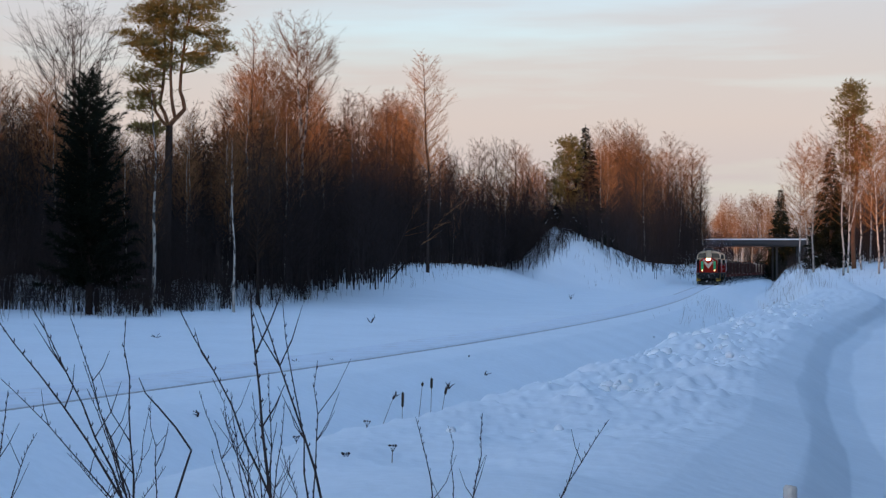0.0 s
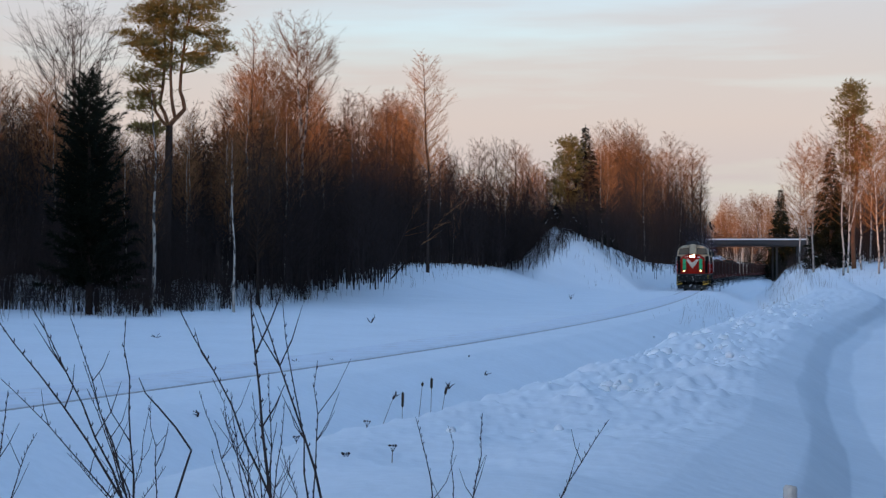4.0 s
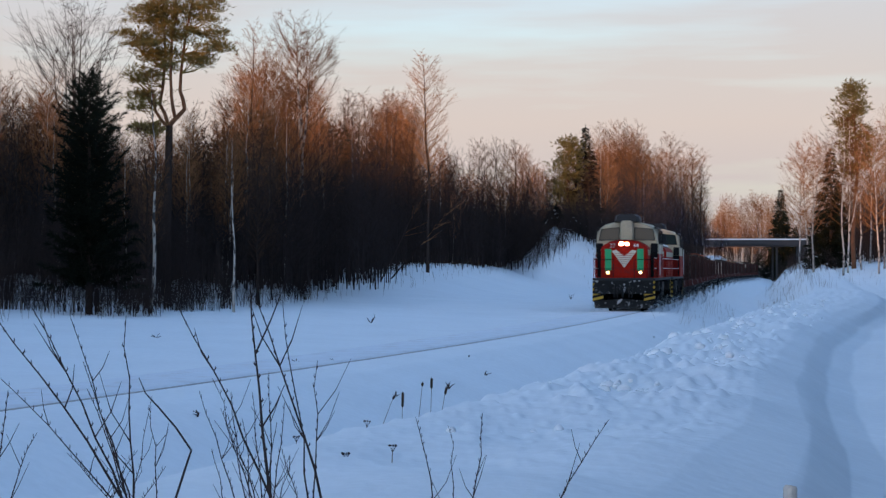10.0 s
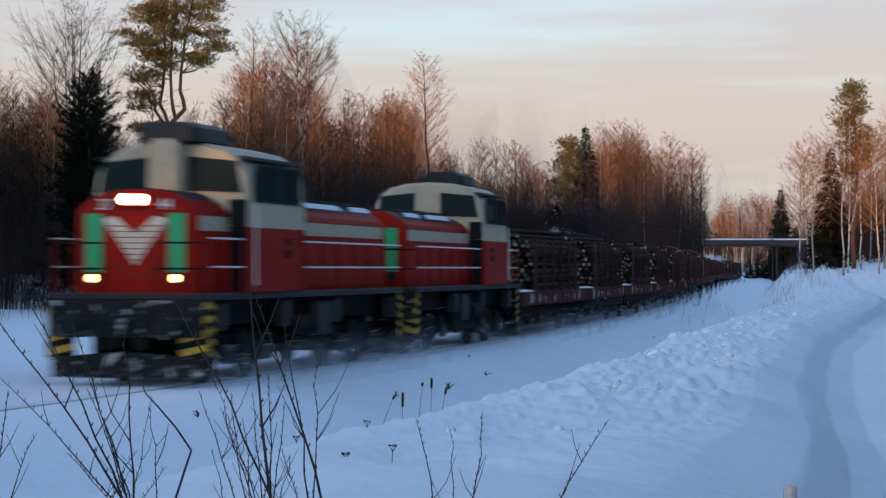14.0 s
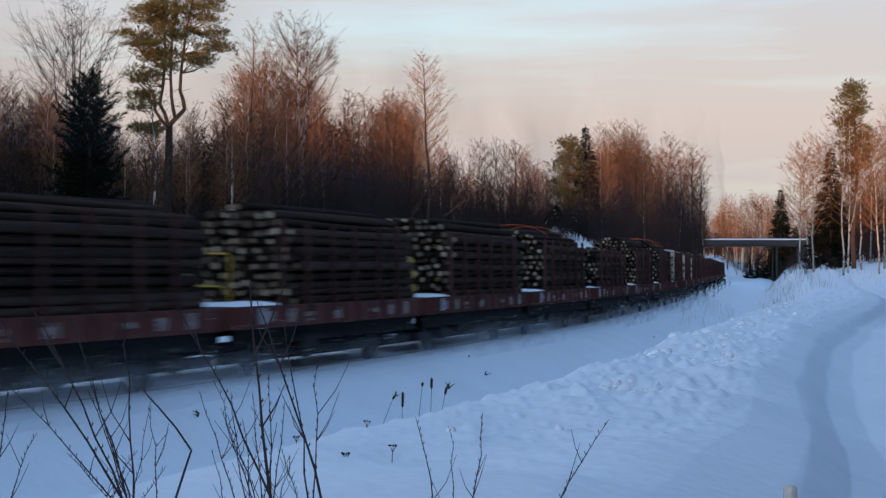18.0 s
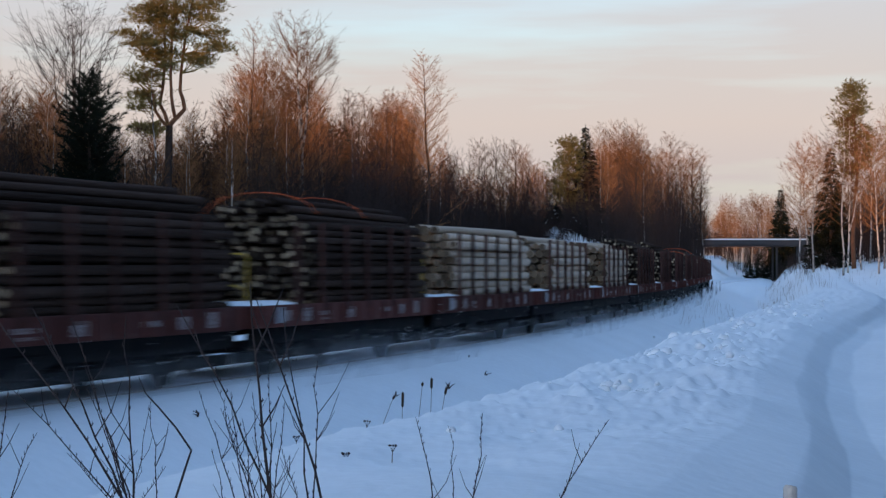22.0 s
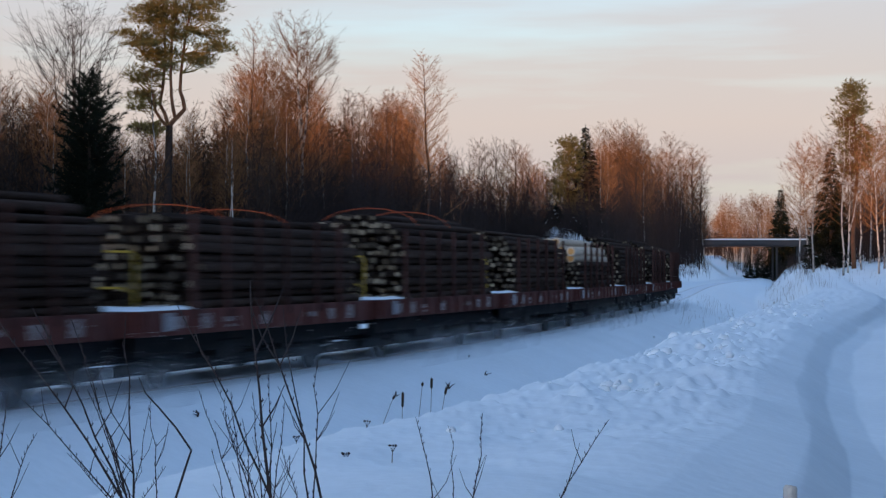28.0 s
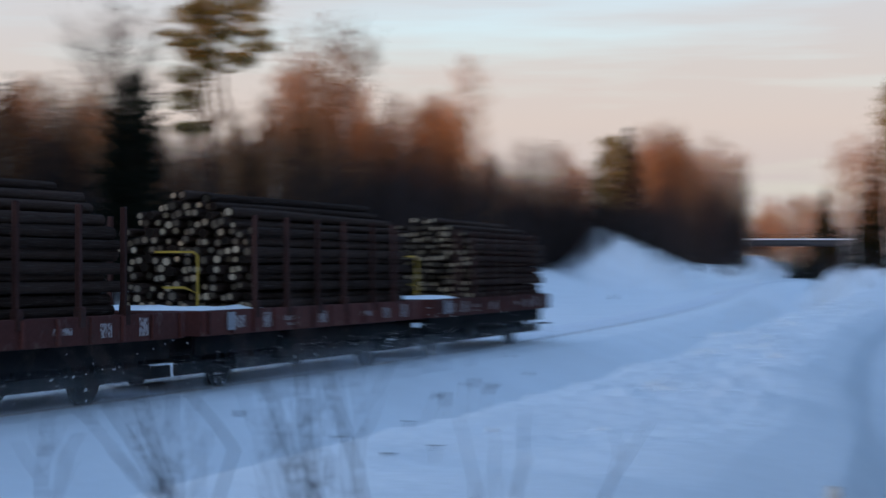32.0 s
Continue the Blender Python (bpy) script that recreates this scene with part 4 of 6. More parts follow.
def build_load(i):
    """The stack of logs on wagon i, built round the wagon's own origin."""
    rnd = random.Random(100 + i)
    pale, mixed = i in (9, 10, 11), i == 18
    label = "stack of pale debarked logs between wagon stakes" if pale else ("stack of dark logs topped with large pale logs" if mixed else "stack of dark-barked pulpwood logs between wagon stakes")
    load = thing("log_stack", label, "timber stack", "log stacks on the wagons")
    r = {True: 0.118, False: 0.09}[pale] * rnd.uniform(0.95, 1.08)
    front = LOAD_FRONT[i]
    length = min(9.6, 13.3 - front) if i not in (6, 9) else 10.5
    shift, stretch = WAGON_LEN / 2 - front - length / 2, length / 9.3
    top, crown = rnd.uniform(2.72, 2.92), rnd.uniform(0.25, 0.62)
    if pale:
        top, crown = rnd.uniform(2.72, 2.8) + (0.2 if i == 9 else 0.0), rnd.uniform(0.22, 0.4)
    if i == 6:
        top, crown = 2.75, 0.08
    z, row = 1.31 + r, 0
    while z < top + crown:
        half = 1.32 - r
        if z > top - 0.1:
            half = (1.32 - r) * math.sqrt(max(0.02, 1 - (z - top + 0.1) / (crown + 0.12)))
        big = mixed and z > 2.3
        rr = 0.17 if big else r
        count = max(1, int(2 * half / (2 * rr)) + (row % 2 == 0))
        for j in range(count):
            y = (j - (count - 1) / 2) * 2 * rr * 1.01 + rnd.uniform(-0.012, 0.012)
            if abs(y) > 1.32 - rr * 0.9:
                continue
            me = rnd.choice(LOG_BIG if big else (LOG_PALE if pale else LOG_DARK))
            ob = new("log", me)
            ob.parent = load
            k = rr * rnd.uniform(0.78, 1.06)
            ob.matrix_basis = Matrix.LocRotScale((shift + (rnd.uniform(-0.13, 0.13) if pale or rnd.random() < 0.6 else rnd.uniform(-0.32, 0.32)), y, z + rnd.uniform(-0.02, 0.02)),
                                                 Euler((rnd.uniform(0, 6.28), rnd.uniform(-0.006, 0.006), rnd.uniform(-0.006, 0.006) + (math.pi if rnd.random() < 0.5 else 0))), (stretch * rnd.uniform(0.97, 1.02), k, k))
        z += rr * 1.76
        row += 1
    if i in (5, 8, 15, 16):
        for x in (2.0, -1.5):
            pts = [(x + 0.5 * t, 1.2 * math.cos(math.pi * (0.08 + 0.84 * t)), top + 0.06 + (crown + 0.1) * math.sin(math.pi * (0.08 + 0.84 * t)) ** 0.8) for t in np.linspace(0, 1, 9)]
            part("lashing_strap", Shape().tube(pts, 0.009, 4), STRAP, load, "orange lashing strap over the load")
    return load


def veil(sh, x0, x1, y, z0, z1, seed, wave=0.25, nx=24, nz=4):
    """An uneven hanging sheet of drifting particles."""
    n = nz + 1
    pts = [(x0 + (x1 - x0) * i / nx, y + wave * noise.noise((i * 0.5 + seed, j * 0.6, seed * 3.1)), z0 + (z1 - z0) * j / nz) for i in range(nx + 1) for j in range(n)]
    sh.add(pts, [(i * n + j, (i + 1) * n + j, (i + 1) * n + j + 1, i * n + j + 1) for i in range(nx) for j in range(nz)])


def powder_mesh():
    """Powder snow whirled up along a vehicle: veils and loose flakes."""
    rnd = random.Random(5)
    sh = Shape()
    for k, y in enumerate((1.3, 1.8, 2.5)):
        veil(sh, -7.2, 7.0, y, -0.1, 0.95, k + 1)
    veil(sh, -7.2, 7.0, -1.5, -0.1, 0.8, 7)
    for _ in range(900):
        side = rnd.choice((-1, 1, 1))
        r = rnd.uniform(0.006, 0.018)
        a = Vector((rnd.gauss(0, 1), rnd.gauss(0, 1), rnd.gauss(0, 1))).normalized()
        b = a.orthogonal().normalized()
        c = a.cross(b)
        p = Vector((rnd.uniform(-7.5, 7.0), side * (0.9 + abs(rnd.gauss(0, 0.8))), abs(rnd.gauss(0, 0.4)) - 0.02))
        sh.add([p + b * r, p + c * r, p - b * r, p - c * r + a * r * 0.5], [(0, 1, 2), (0, 2, 3)], 1)
    return sh.mesh("powder_snow", DUST, SNOW, smooth=True)


LEAD = build_loco(True, "red and cream diesel locomotive, lamps lit, V-striped nose, snow-crusted plough")
SECOND = build_loco(False, "red and cream diesel locomotive coupled second, lamps off, dark exhaust casing")
FIRST_WAGON = build_wagon()
TRAIN = [(LEAD, 0.0, LOCO_LEN, False), (SECOND, LOCO_LEN, LOCO_LEN, True)]
for i in range(WAGONS):
    ahead = 2 * LOCO_LEN + i * WAGON_LEN
    TRAIN.append((FIRST_WAGON if i == 0 else copy_thing(FIRST_WAGON, pose(0, 0, 0)), ahead, WAGON_LEN, False))
    TRAIN.append((build_load(i), ahead, WAGON_LEN, False))
_tail = TRAIN[-2][0]
_h = WAGON_LEN / 2 - 0.3
part("tail_hose", Shape().tube([(-_h, 0.95, 1.3), (-_h - 0.1, 0.98, 1.75), (-_h - 0.2, 0.98, 2.1), (-_h - 0.22, 1.0, 1.7), (-_h - 0.3, 1.0, 1.5)], 0.02, 5), WHITE, _tail, "pale hose at the tail of the train")
part("tail_marker", Shape().box(-_h - 0.04, -_h - 0.02, 0.7, 1.0, 1.55, 1.85, 0.0), WHITE, _tail, "pale square tail marker")
part("tail_step", Shape().box(-_h - 0.2, -_h + 0.2, 1.05, 1.4, 0.5, 0.54, 0.0), BLACK, _tail)
POWDER = powder_mesh()
for i in range(WAGONS + 2):
    ahead = i * LOCO_LEN if i < 2 else 2 * LOCO_LEN + (i - 2) * WAGON_LEN
    TRAIN.append((thing("powder_snow", "fine snow whirled up beside the running train", "snow", data=POWDER, kind="stuff"), ahead, LOCO_LEN, i % 2 == 1))

_smoke = Shape()
for k in range(2):          # ragged puffs over the two engines
    x, z, r = -4.0 - 12.0 * k, 5.6 + 0.4 * k, 1.2 + 0.4 * k
    ring = [(x + 0.4 * noise.noise((k, j, 0)), r * (1 + 0.4 * noise.noise((k * 3.1, j * 0.9, 5.0))) * math.cos(j * 0.5236), z + r * (1 + 0.4 * noise.noise((k * 2.3, j * 0.9, 9.0))) * math.sin(j * 0.5236)) for j in range(12)]
    _smoke.add(ring + [(x - 0.3, 0.0, z)], [(j, (j + 1) % 12, 12) for j in range(12)])
veil(_smoke, -110.0, -18.0, 0.6, 3.8, 8.4, 21, 0.8, 46, 6)      # and a thin trail drifting back along the train
TRAIN.append((thing("exhaust_smoke", "thin dark exhaust haze trailing from the locomotives", "smoke", data=_smoke.mesh("exhaust_smoke", SMOKE, smooth=True), kind="stuff"), 0.0, LOCO_LEN, False))

# ======================= bridge =======================
def build_bridge():
    y = 440.0
    b = thing("road_bridge", "flat concrete road bridge with snow on its edge", "bridge")
    part("deck", Shape().box(40, 74.4, y, y + 9, 6.7, 7.4, 0.05), CONCRETE, b)
    part("edge_beam", Shape().box(40, 74.4, y - 0.3, y + 0.0, 7.0, 7.95, 0.04), CONCRETE, b)
    part("edge_snow", Shape().box(40, 74.4, y - 0.25, y + 0.5, 7.954, 8.2, 0.05), SNOW, b, "strip of snow on the bridge edge")
    for x in np.arange(40.5, 74.4, 2.5):
        part("railing_post", Shape().tube([(x, y - 0.1, 7.95), (x, y - 0.1, 9.0)], 0.045, 5), GREY, b)
    for z in (8.5, 9.0):
        part("railing_bar", Shape().tube([(40, y - 0.1, z), (74.4, y - 0.1, z)], 0.04, 5), GREY, b)
    for x in (50.0, 67.6):
        for yy in (y + 1.5, y + 7.0):
            part("pier", Shape().tube([(x, yy, -0.8), (x, yy, 6.75)], 0.2, 10), CONCRETE, b)
    for x0, x1 in ((32, 43.0), (72.8, 84)):
        part("abutment", Shape().box(x0, x1, y - 0.1, y + 9.2, -0.5, 7.3, 0.1), CONCRETE, b)


build_bridge()


# ======================= trees =======================
def bare_tree(seed, height, spread, limbs, twigs, r0=None, lean=0.03, low=0.25, steep=0.75, n_trunk=6, fork=0, sub=3, fine=0.0045):
    """Trunk and crown shapes of a leafless tree, growing from the origin: short limbs that turn upwards, fine twigs."""
    rnd = random.Random(seed)
    r0 = r0 or height * 0.0085
    trunk, crown = Shape(), Shape()
    stems = []
    base = [Vector((0, 0, -0.4))]
    dx, dy = rnd.gauss(0, lean), rnd.gauss(0, lean)
    wx, wy = 0.0, 0.0
    for k in range(1, 9):
        f = k / 8
        wx, wy = wx + rnd.gauss(0, 0.006) * height, wy + rnd.gauss(0, 0.006) * height
        base.append(Vector((dx * height * f ** 1.3 + wx, dy * height * f ** 1.3 + wy, height * f)))
    trunk.tube(base, [r0 * (1.15 - f * 1.08) for f in np.linspace(0, 1, 9)], n_trunk)
    stems.append((base, r0))
    for k in range(fork):
        i = rnd.randint(2, 4)
        p, a = base[i], rnd.uniform(0, 6.28)
        st = [p]
        for j in range(1, 7):
            f = j / 6
            st.append(p + Vector((math.cos(a) * spread * 0.5 * f ** 0.6, math.sin(a) * spread * 0.5 * f ** 0.6, (height * rnd.uniform(0.82, 0.95) - p.z) * f)))
        trunk.tube(st, [r0 * 0.7 * (1 - 0.9 * f) for f in np.linspace(0, 1, 7)], 5)
        stems.append((st, r0 * 0.7))

    def along(st, f):
        x = f * (len(st) - 1)
        i = min(int(x), len(st) - 2)
        return st[i].lerp(st[i + 1], x - i)

    def way(az, el):
        return Vector((math.cos(az) * math.cos(el), math.sin(az) * math.cos(el), math.sin(el)))

    for k in range(limbs):
        st, rr = stems[k % len(stems)]
        f = low + (0.985 - low) * ((k + rnd.random()) / limbs)
        p = along(st, f)
        g = (f - low) / (1 - low)
        a = k * 2.4 + rnd.uniform(-0.6, 0.6)
        reach = spread * (0.12 + 0.88 * math.sin(math.pi * (0.22 + 0.74 * g)) ** 0.9) * rnd.uniform(0.55, 1.12)
        e0 = math.atan(steep * rnd.uniform(0.55, 0.95))
        e1 = min(1.42, e0 + rnd.uniform(0.15, 0.5))
        long = reach / max(0.35, math.cos((e0 + e1) / 2))
        pts = [p, p + way(a, e0) * long * 0.36]
        pts.append(pts[1] + way(a + rnd.gauss(0, 0.22), (e0 + e1) / 2) * long * 0.34)
        pts.append(pts[2] + way(a + rnd.gauss(0, 0.3), e1) * long * 0.34)
        rl = min(rr * (1.05 - f) * 0.36 + fine * 1.4, rr * 0.5)
        crown.tube(pts, [rl, rl * 0.7, rl * 0.45, fine * 0.6], 3, caps=False)
        for j in range(twigs):
            q = rnd.uniform(0.15, 1.0)
            tp = along(pts, q)
            ta, tl = a + rnd.choice((-1, 1)) * rnd.uniform(0.3, 1.2), long * rnd.uniform(0.16, 0.36) * (1.2 - 0.5 * q)
            te = tp + way(ta, rnd.uniform(0.1, e1)) * tl
            crown.tube([tp, te], [max(fine * 1.2, rl * 0.3), fine * 0.7], 3, caps=False)
            for _ in range(sub):
                h = tp.lerp(te, rnd.uniform(0.2, 1))
                l = tl * rnd.uniform(0.3, 0.75)
                crown.tube([h, h + way(ta + rnd.gauss(0, 0.8), rnd.uniform(-0.1, 1.3)) * l], [fine * 0.9, fine * 0.45], 3, caps=False)
    return trunk, crown


def needle_spray(sh, p, d, length, width, rnd, blades=9):
    """A short spray of needle blades round the direction d."""
    d = d.normalized()
    for _ in range(blades):
        f = rnd.uniform(0.0, 0.9)
        o = (d * rnd.uniform(0.35, 1.0) + Vector((rnd.gauss(0, 0.55), rnd.gauss(0, 0.55), rnd.gauss(0, 0.45)))).normalized()
        a = p + d * length * f
        w = o.orthogonal().normalized() * width
        sh.add([a - w, a + w, a + o * length * rnd.uniform(0.5, 0.9)], [(0, 1, 2)])


def spruce(seed, height, radius, whorls=26, per=9, low=0.06, spray=0.5, taper=0.9, droop=0.3, blades=9, width=0.10, swept=0.0):
    """Trunk and crown of a conifer; boughs of uneven reach carry needle sprays. swept lifts the upper boughs' tips."""
    rnd = random.Random(seed)
    trunk, crown = Shape(), Shape()
    trunk.tube([(0, 0, -0.4), (0, 0, height * 0.5), (0, 0, height)], [height * 0.016, height * 0.01, 0.01], 7)
    lop = [rnd.uniform(0.65, 1.2) for _ in range(12)]
    for k in range(whorls * per):
        f = low + (0.985 - low) * (k + rnd.random()) / (whorls * per)
        z = height * f
        a = k * 2.4 + rnd.uniform(-0.5, 0.5)
        reach = radius * ((1 - f) ** taper * 0.97 + 0.03) * rnd.uniform(0.5, 1.12) * lop[int(a / 6.2832 * 12) % 12]
        tip = Vector((math.cos(a) * reach, math.sin(a) * reach, z - reach * (rnd.uniform(droop - 0.25, droop + 0.15) - swept * f)))
        root = Vector((0, 0, z))
        mid = root.lerp(tip, 0.5) + Vector((0, 0, -reach * (0.05 + 0.12 * swept)))
        crown.tube([root, mid, tip], [0.02, 0.013, 0.004], 3, caps=False)
        sp = spray * (0.35 + 0.65 * min(1.0, reach / radius * 1.6))
        steps = max(2, int(reach / (sp * 0.40)))
        for i in range(steps):
            g = (i + 0.8) / steps
            p = root.lerp(mid, g * 2) if g < 0.5 else mid.lerp(tip, g * 2 - 1)
            out = (tip - root).normalized() + Vector((rnd.gauss(0, 0.35), rnd.gauss(0, 0.35), rnd.gauss(-0.05, 0.2) + 0.3 * swept * f))
            needle_spray(crown, p, out, sp * (1.1 - 0.4 * g), sp * width, rnd, blades)
    crown.tube([(0, 0, height * 0.94), (0, 0, height * 1.03)], [0.015, 0.004], 3)
    needle_spray(crown, Vector((0, 0, height * 0.96)), Vector((0, 0, 1)), spray * 0.5, spray * 0.03, rnd, 12)
    return trunk, crown


def pine_clump(sh, p, size, rnd, sprays=16):
    for _ in range(sprays):
        o = Vector((rnd.gauss(0, 1), rnd.gauss(0, 1), rnd.gauss(0, 0.42)))
        c = p + o * size * 0.45
        needle_spray(sh, c, o + Vector((0, 0, 0.7)), 0.17, 0.010, rnd, 10)


def pine(seed, height, radius, bare=0.5, boughs=60):
    """A Scots pine: bare lower stem, uneven tufted crown."""
    rnd = random.Random(seed)
    trunk, crown = Shape(), Shape()
    st = [Vector((0.012 * height * math.sin(k * 1.3 + seed), 0.01 * height * math.cos(k * 1.1), height * k / 6 - (0.4 if k == 0 else 0))) for k in range(7)]
    trunk.tube(st, [height * 0.013 * (1.1 - k / 6.2) for k in range(7)], 7)
    for k in range(boughs):
        f = bare + (0.99 - bare) * (k + rnd.random()) / boughs
        i = min(int(f * 6), 5)
        p = st[i].lerp(st[i + 1], f * 6 - i)
        a, g = rnd.uniform(0, 6.28), (f - bare) / (1 - bare)
        reach = radius * (0.35 + 0.9 * math.sin(math.pi * min(0.96, 0.25 + 0.7 * g))) * rnd.uniform(0.45, 1.0)
        e = p + Vector((math.cos(a) * reach, math.sin(a) * reach, reach * rnd.uniform(-0.1, 0.5)))
        crown.tube([p, e], [0.05, 0.015], 3, caps=False)
        for q in (0.5, 0.75, 1.0):
            c = p.lerp(e, q) + Vector((rnd.gauss(0, 0.2), rnd.gauss(0, 0.2), rnd.gauss(0, 0.15)))
            for _ in range(9):
                o = Vector((rnd.gauss(0, 1), rnd.gauss(0, 1), rnd.gauss(0, 0.5)))
                needle_spray(crown, c + o * 0.26, o + Vector((0, 0, 0.6)), 0.32, 0.024, rnd, 10)
    return trunk, crown




def plant(name, shapes, label, category, x, y, turn=0.0, mats=(BARK, SUNLIT_TWIG), crown_name="crown", group="", scale=1.0, z=None):
    """A tree of its own, with trunk and crown, standing in the snow."""
    z = ground_z(x, y) if z is None else z
    t = thing(name, label, category, group, pose(x, y, z, 0, 0, turn))
    part("trunk", shapes[0], mats[0], t, smooth=True)
    part(crown_name, shapes[1], mats[1], t)
    t.scale = (scale, scale, scale)
    return t


# the forked pine of the wood's edge
def forked_pine(x, y):
    """A Scots pine whose stem parts low into three, each swinging out and up; flat tufted boughs, denser on one side."""
    rnd = random.Random(3)
    trunk, crown = Shape(), Shape()
    z = ground_z(x, y) - 0.3
    fork = 2.041 + 254 * 0.02334 - z
    trunk.tube([(-0.04, 0, -0.4), (-0.03, 0, fork * 0.45), (0.02, 0, fork * 0.8), (0.05, 0, fork)], [0.2, 0.17, 0.155, 0.145], 9)
    upper = Shape()
    stems = [[(0.05, 0, 0), (0.35, 0.1, 0.33), (0.68, 0.1, 0.68), (0.63, 0.1, 1.03), (0.5, 0, 1.45), (0.54, 0, 2.15), (0.63, 0, 2.96), (0.77, 0.1, 4.0), (1.0, 0, 5.05), (1.15, 0, 6.5)],
             [(0.3, 0.1, 0.3), (0.22, -0.1, 0.72), (0.17, -0.2, 1.2), (0.14, -0.2, 1.9), (0.14, -0.1, 2.75), (0.17, 0, 3.8), (0.36, 0, 4.5), (0.32, 0, 6.6)],
             [(0.02, 0, 0), (-0.14, 0.1, 0.5), (-0.36, 0.2, 0.9), (-0.24, 0.2, 1.6), (-0.16, 0.2, 2.4), (-0.14, 0.1, 3.55), (-0.2, 0, 4.5), (-0.16, 0, 6.4)],
             [(0.0, 0, -0.05), (-0.28, -0.1, 0.26), (-0.5, -0.2, 0.62), (-0.58, -0.2, 1.3)]]
    stems = [[Vector((a, b, c + fork)) for a, b, c in st] for st in stems]
    for st, r in zip(stems, (0.11, 0.08, 0.085, 0.075)):
        upper.tube(st, [r * (1 - 0.085 * k) for k in range(len(st))], 7)
    # masses of foliage: sideways and height over the fork, half extents
    masses = ((-0.98, 4.6, 0.65, 0.5), (-1.35, 3.45, 0.6, 0.42), (-0.65, 3.2, 0.42, 0.65), (-1.0, 2.05, 0.55, 0.3), (-1.05, 1.05, 0.5, 0.36), (-0.95, -0.2, 0.5, 0.28),
              (-0.2, 4.5, 0.5, 0.7), (0.55, 4.2, 0.5, 0.85), (1.6, 4.75, 0.62, 0.5), (1.92, 3.45, 0.58, 0.5), (1.4, 2.7, 0.45, 0.22), (0.1, 2.8, 0.25, 0.45), (0.1, 6.0, 1.3, 0.7))
    for cx, cz, rx, rz in masses:
        for k in range(int(9 + 40 * rx * rz)):
            t = Vector((cx + rx * rnd.uniform(-1, 1), rnd.gauss(0, 0.55), fork + cz + rz * rnd.uniform(-1, 1)))
            st = min(stems, key=lambda q: min((v - t).length for v in q))
            p = min(st, key=lambda v: (v - t - Vector((0, 0, -0.25))).length)
            mid = p.lerp(t, 0.55) + Vector((0, 0, -0.10))
            crown.tube([p, mid, t], [0.028, 0.018, 0.008], 4, caps=False)
            for c in (t, mid.lerp(t, 0.6) + Vector((rnd.gauss(0, 0.1), rnd.gauss(0, 0.2), 0.03))):
                pine_clump(crown, c, rnd.uniform(0.26, 0.42), rnd, 15)
    for k in range(14):          # dead bare twigs under the crown
        st = stems[k % 3]
        p = st[1].lerp(st[4], rnd.random())
        a = rnd.uniform(0, 6.28)
        crown.tube([p, p + Vector((math.cos(a) * 0.5, math.sin(a) * 0.4, rnd.uniform(-0.1, 0.3)))], [0.012, 0.003], 3, caps=False)
    t = thing("pine_tree", "tall forked Scots pine, reddish stems, tufted green crown", "tree", "", pose(x, y, z))
    # Lower trunk: naturally darker bark, with the shade below the fork put in too
    part("trunk", trunk, BARK, t, "furrowed lower trunk, its darker bark also darkened for shade", smooth=True)
    part("stem", upper, PINE_BARK, t, "reddish upper stems", smooth=True)
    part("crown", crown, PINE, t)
    return t


F = 3856.0
U = lambda px: (px - 784.0) / F          # slope to the right of a direction across the picture

forked_pine(U(297) * 90, 90)
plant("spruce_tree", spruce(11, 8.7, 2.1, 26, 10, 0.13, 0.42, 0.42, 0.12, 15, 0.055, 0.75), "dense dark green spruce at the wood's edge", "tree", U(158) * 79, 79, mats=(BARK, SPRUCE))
# Its crown takes the thicket twig colour, darkened for shade
plant("bare_tree", bare_tree(21, 12.6, 2.3, 76, 9, r0=0.10, fork=5, low=0.34, steep=1.5, sub=3, fine=0.005), "tall many-stemmed leafless tree", "tree", U(130) * 96, 96, mats=(BARK, SHADE_BRUSH), z=ground_z(U(130) * 96, 96) - 0.75)
plant("birch_tree", bare_tree(22, 9.2, 0.9, 40, 5, r0=0.075, low=0.45, steep=1.2, lean=0.008), "slender birch with white trunk", "birch", U(263) * 81, 81, mats=(BIRCH, SUNLIT_TWIG))
plant("birch_tree", bare_tree(23, 6.4, 0.6, 16, 3, r0=0.055, low=0.7, lean=0.012), "white-barked birch standing at the wood's edge", "birch", U(414) * 84, 84, mats=(BIRCH, SUNLIT_TWIG), turn=160)
plant("bare_tree", bare_tree(24, 14.6, 1.75, 120, 9, r0=0.12, fork=2, low=0.36, steep=1.2, sub=4, fine=0.005), "tall leafless aspen lit by low sun", "tree", U(525) * 118, 118, mats=(BIRCH, SUNLIT_TWIG))
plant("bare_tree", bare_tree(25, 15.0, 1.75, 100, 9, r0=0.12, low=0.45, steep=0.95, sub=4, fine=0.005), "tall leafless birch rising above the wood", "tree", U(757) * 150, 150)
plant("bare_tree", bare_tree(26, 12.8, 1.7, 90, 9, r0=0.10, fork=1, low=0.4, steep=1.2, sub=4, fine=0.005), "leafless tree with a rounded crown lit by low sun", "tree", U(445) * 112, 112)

# young growth and birches of the wood: a few grown once, then repeated
KINDS = []
for k in range(9):
    h = (9.0, 10.0, 11.0, 8.0, 9.5, 10.5, 7.5, 11.5, 9.0)[k]
    KINDS.append((h, bare_tree(40 + k, h, 0.75 + 0.14 * (k % 3), 72, 7, r0=0.05 + 0.01 * (k % 4), low=0.22, steep=1.5, sub=4, fine=0.0042), BIRCH if k in (2, 5) else BARK))
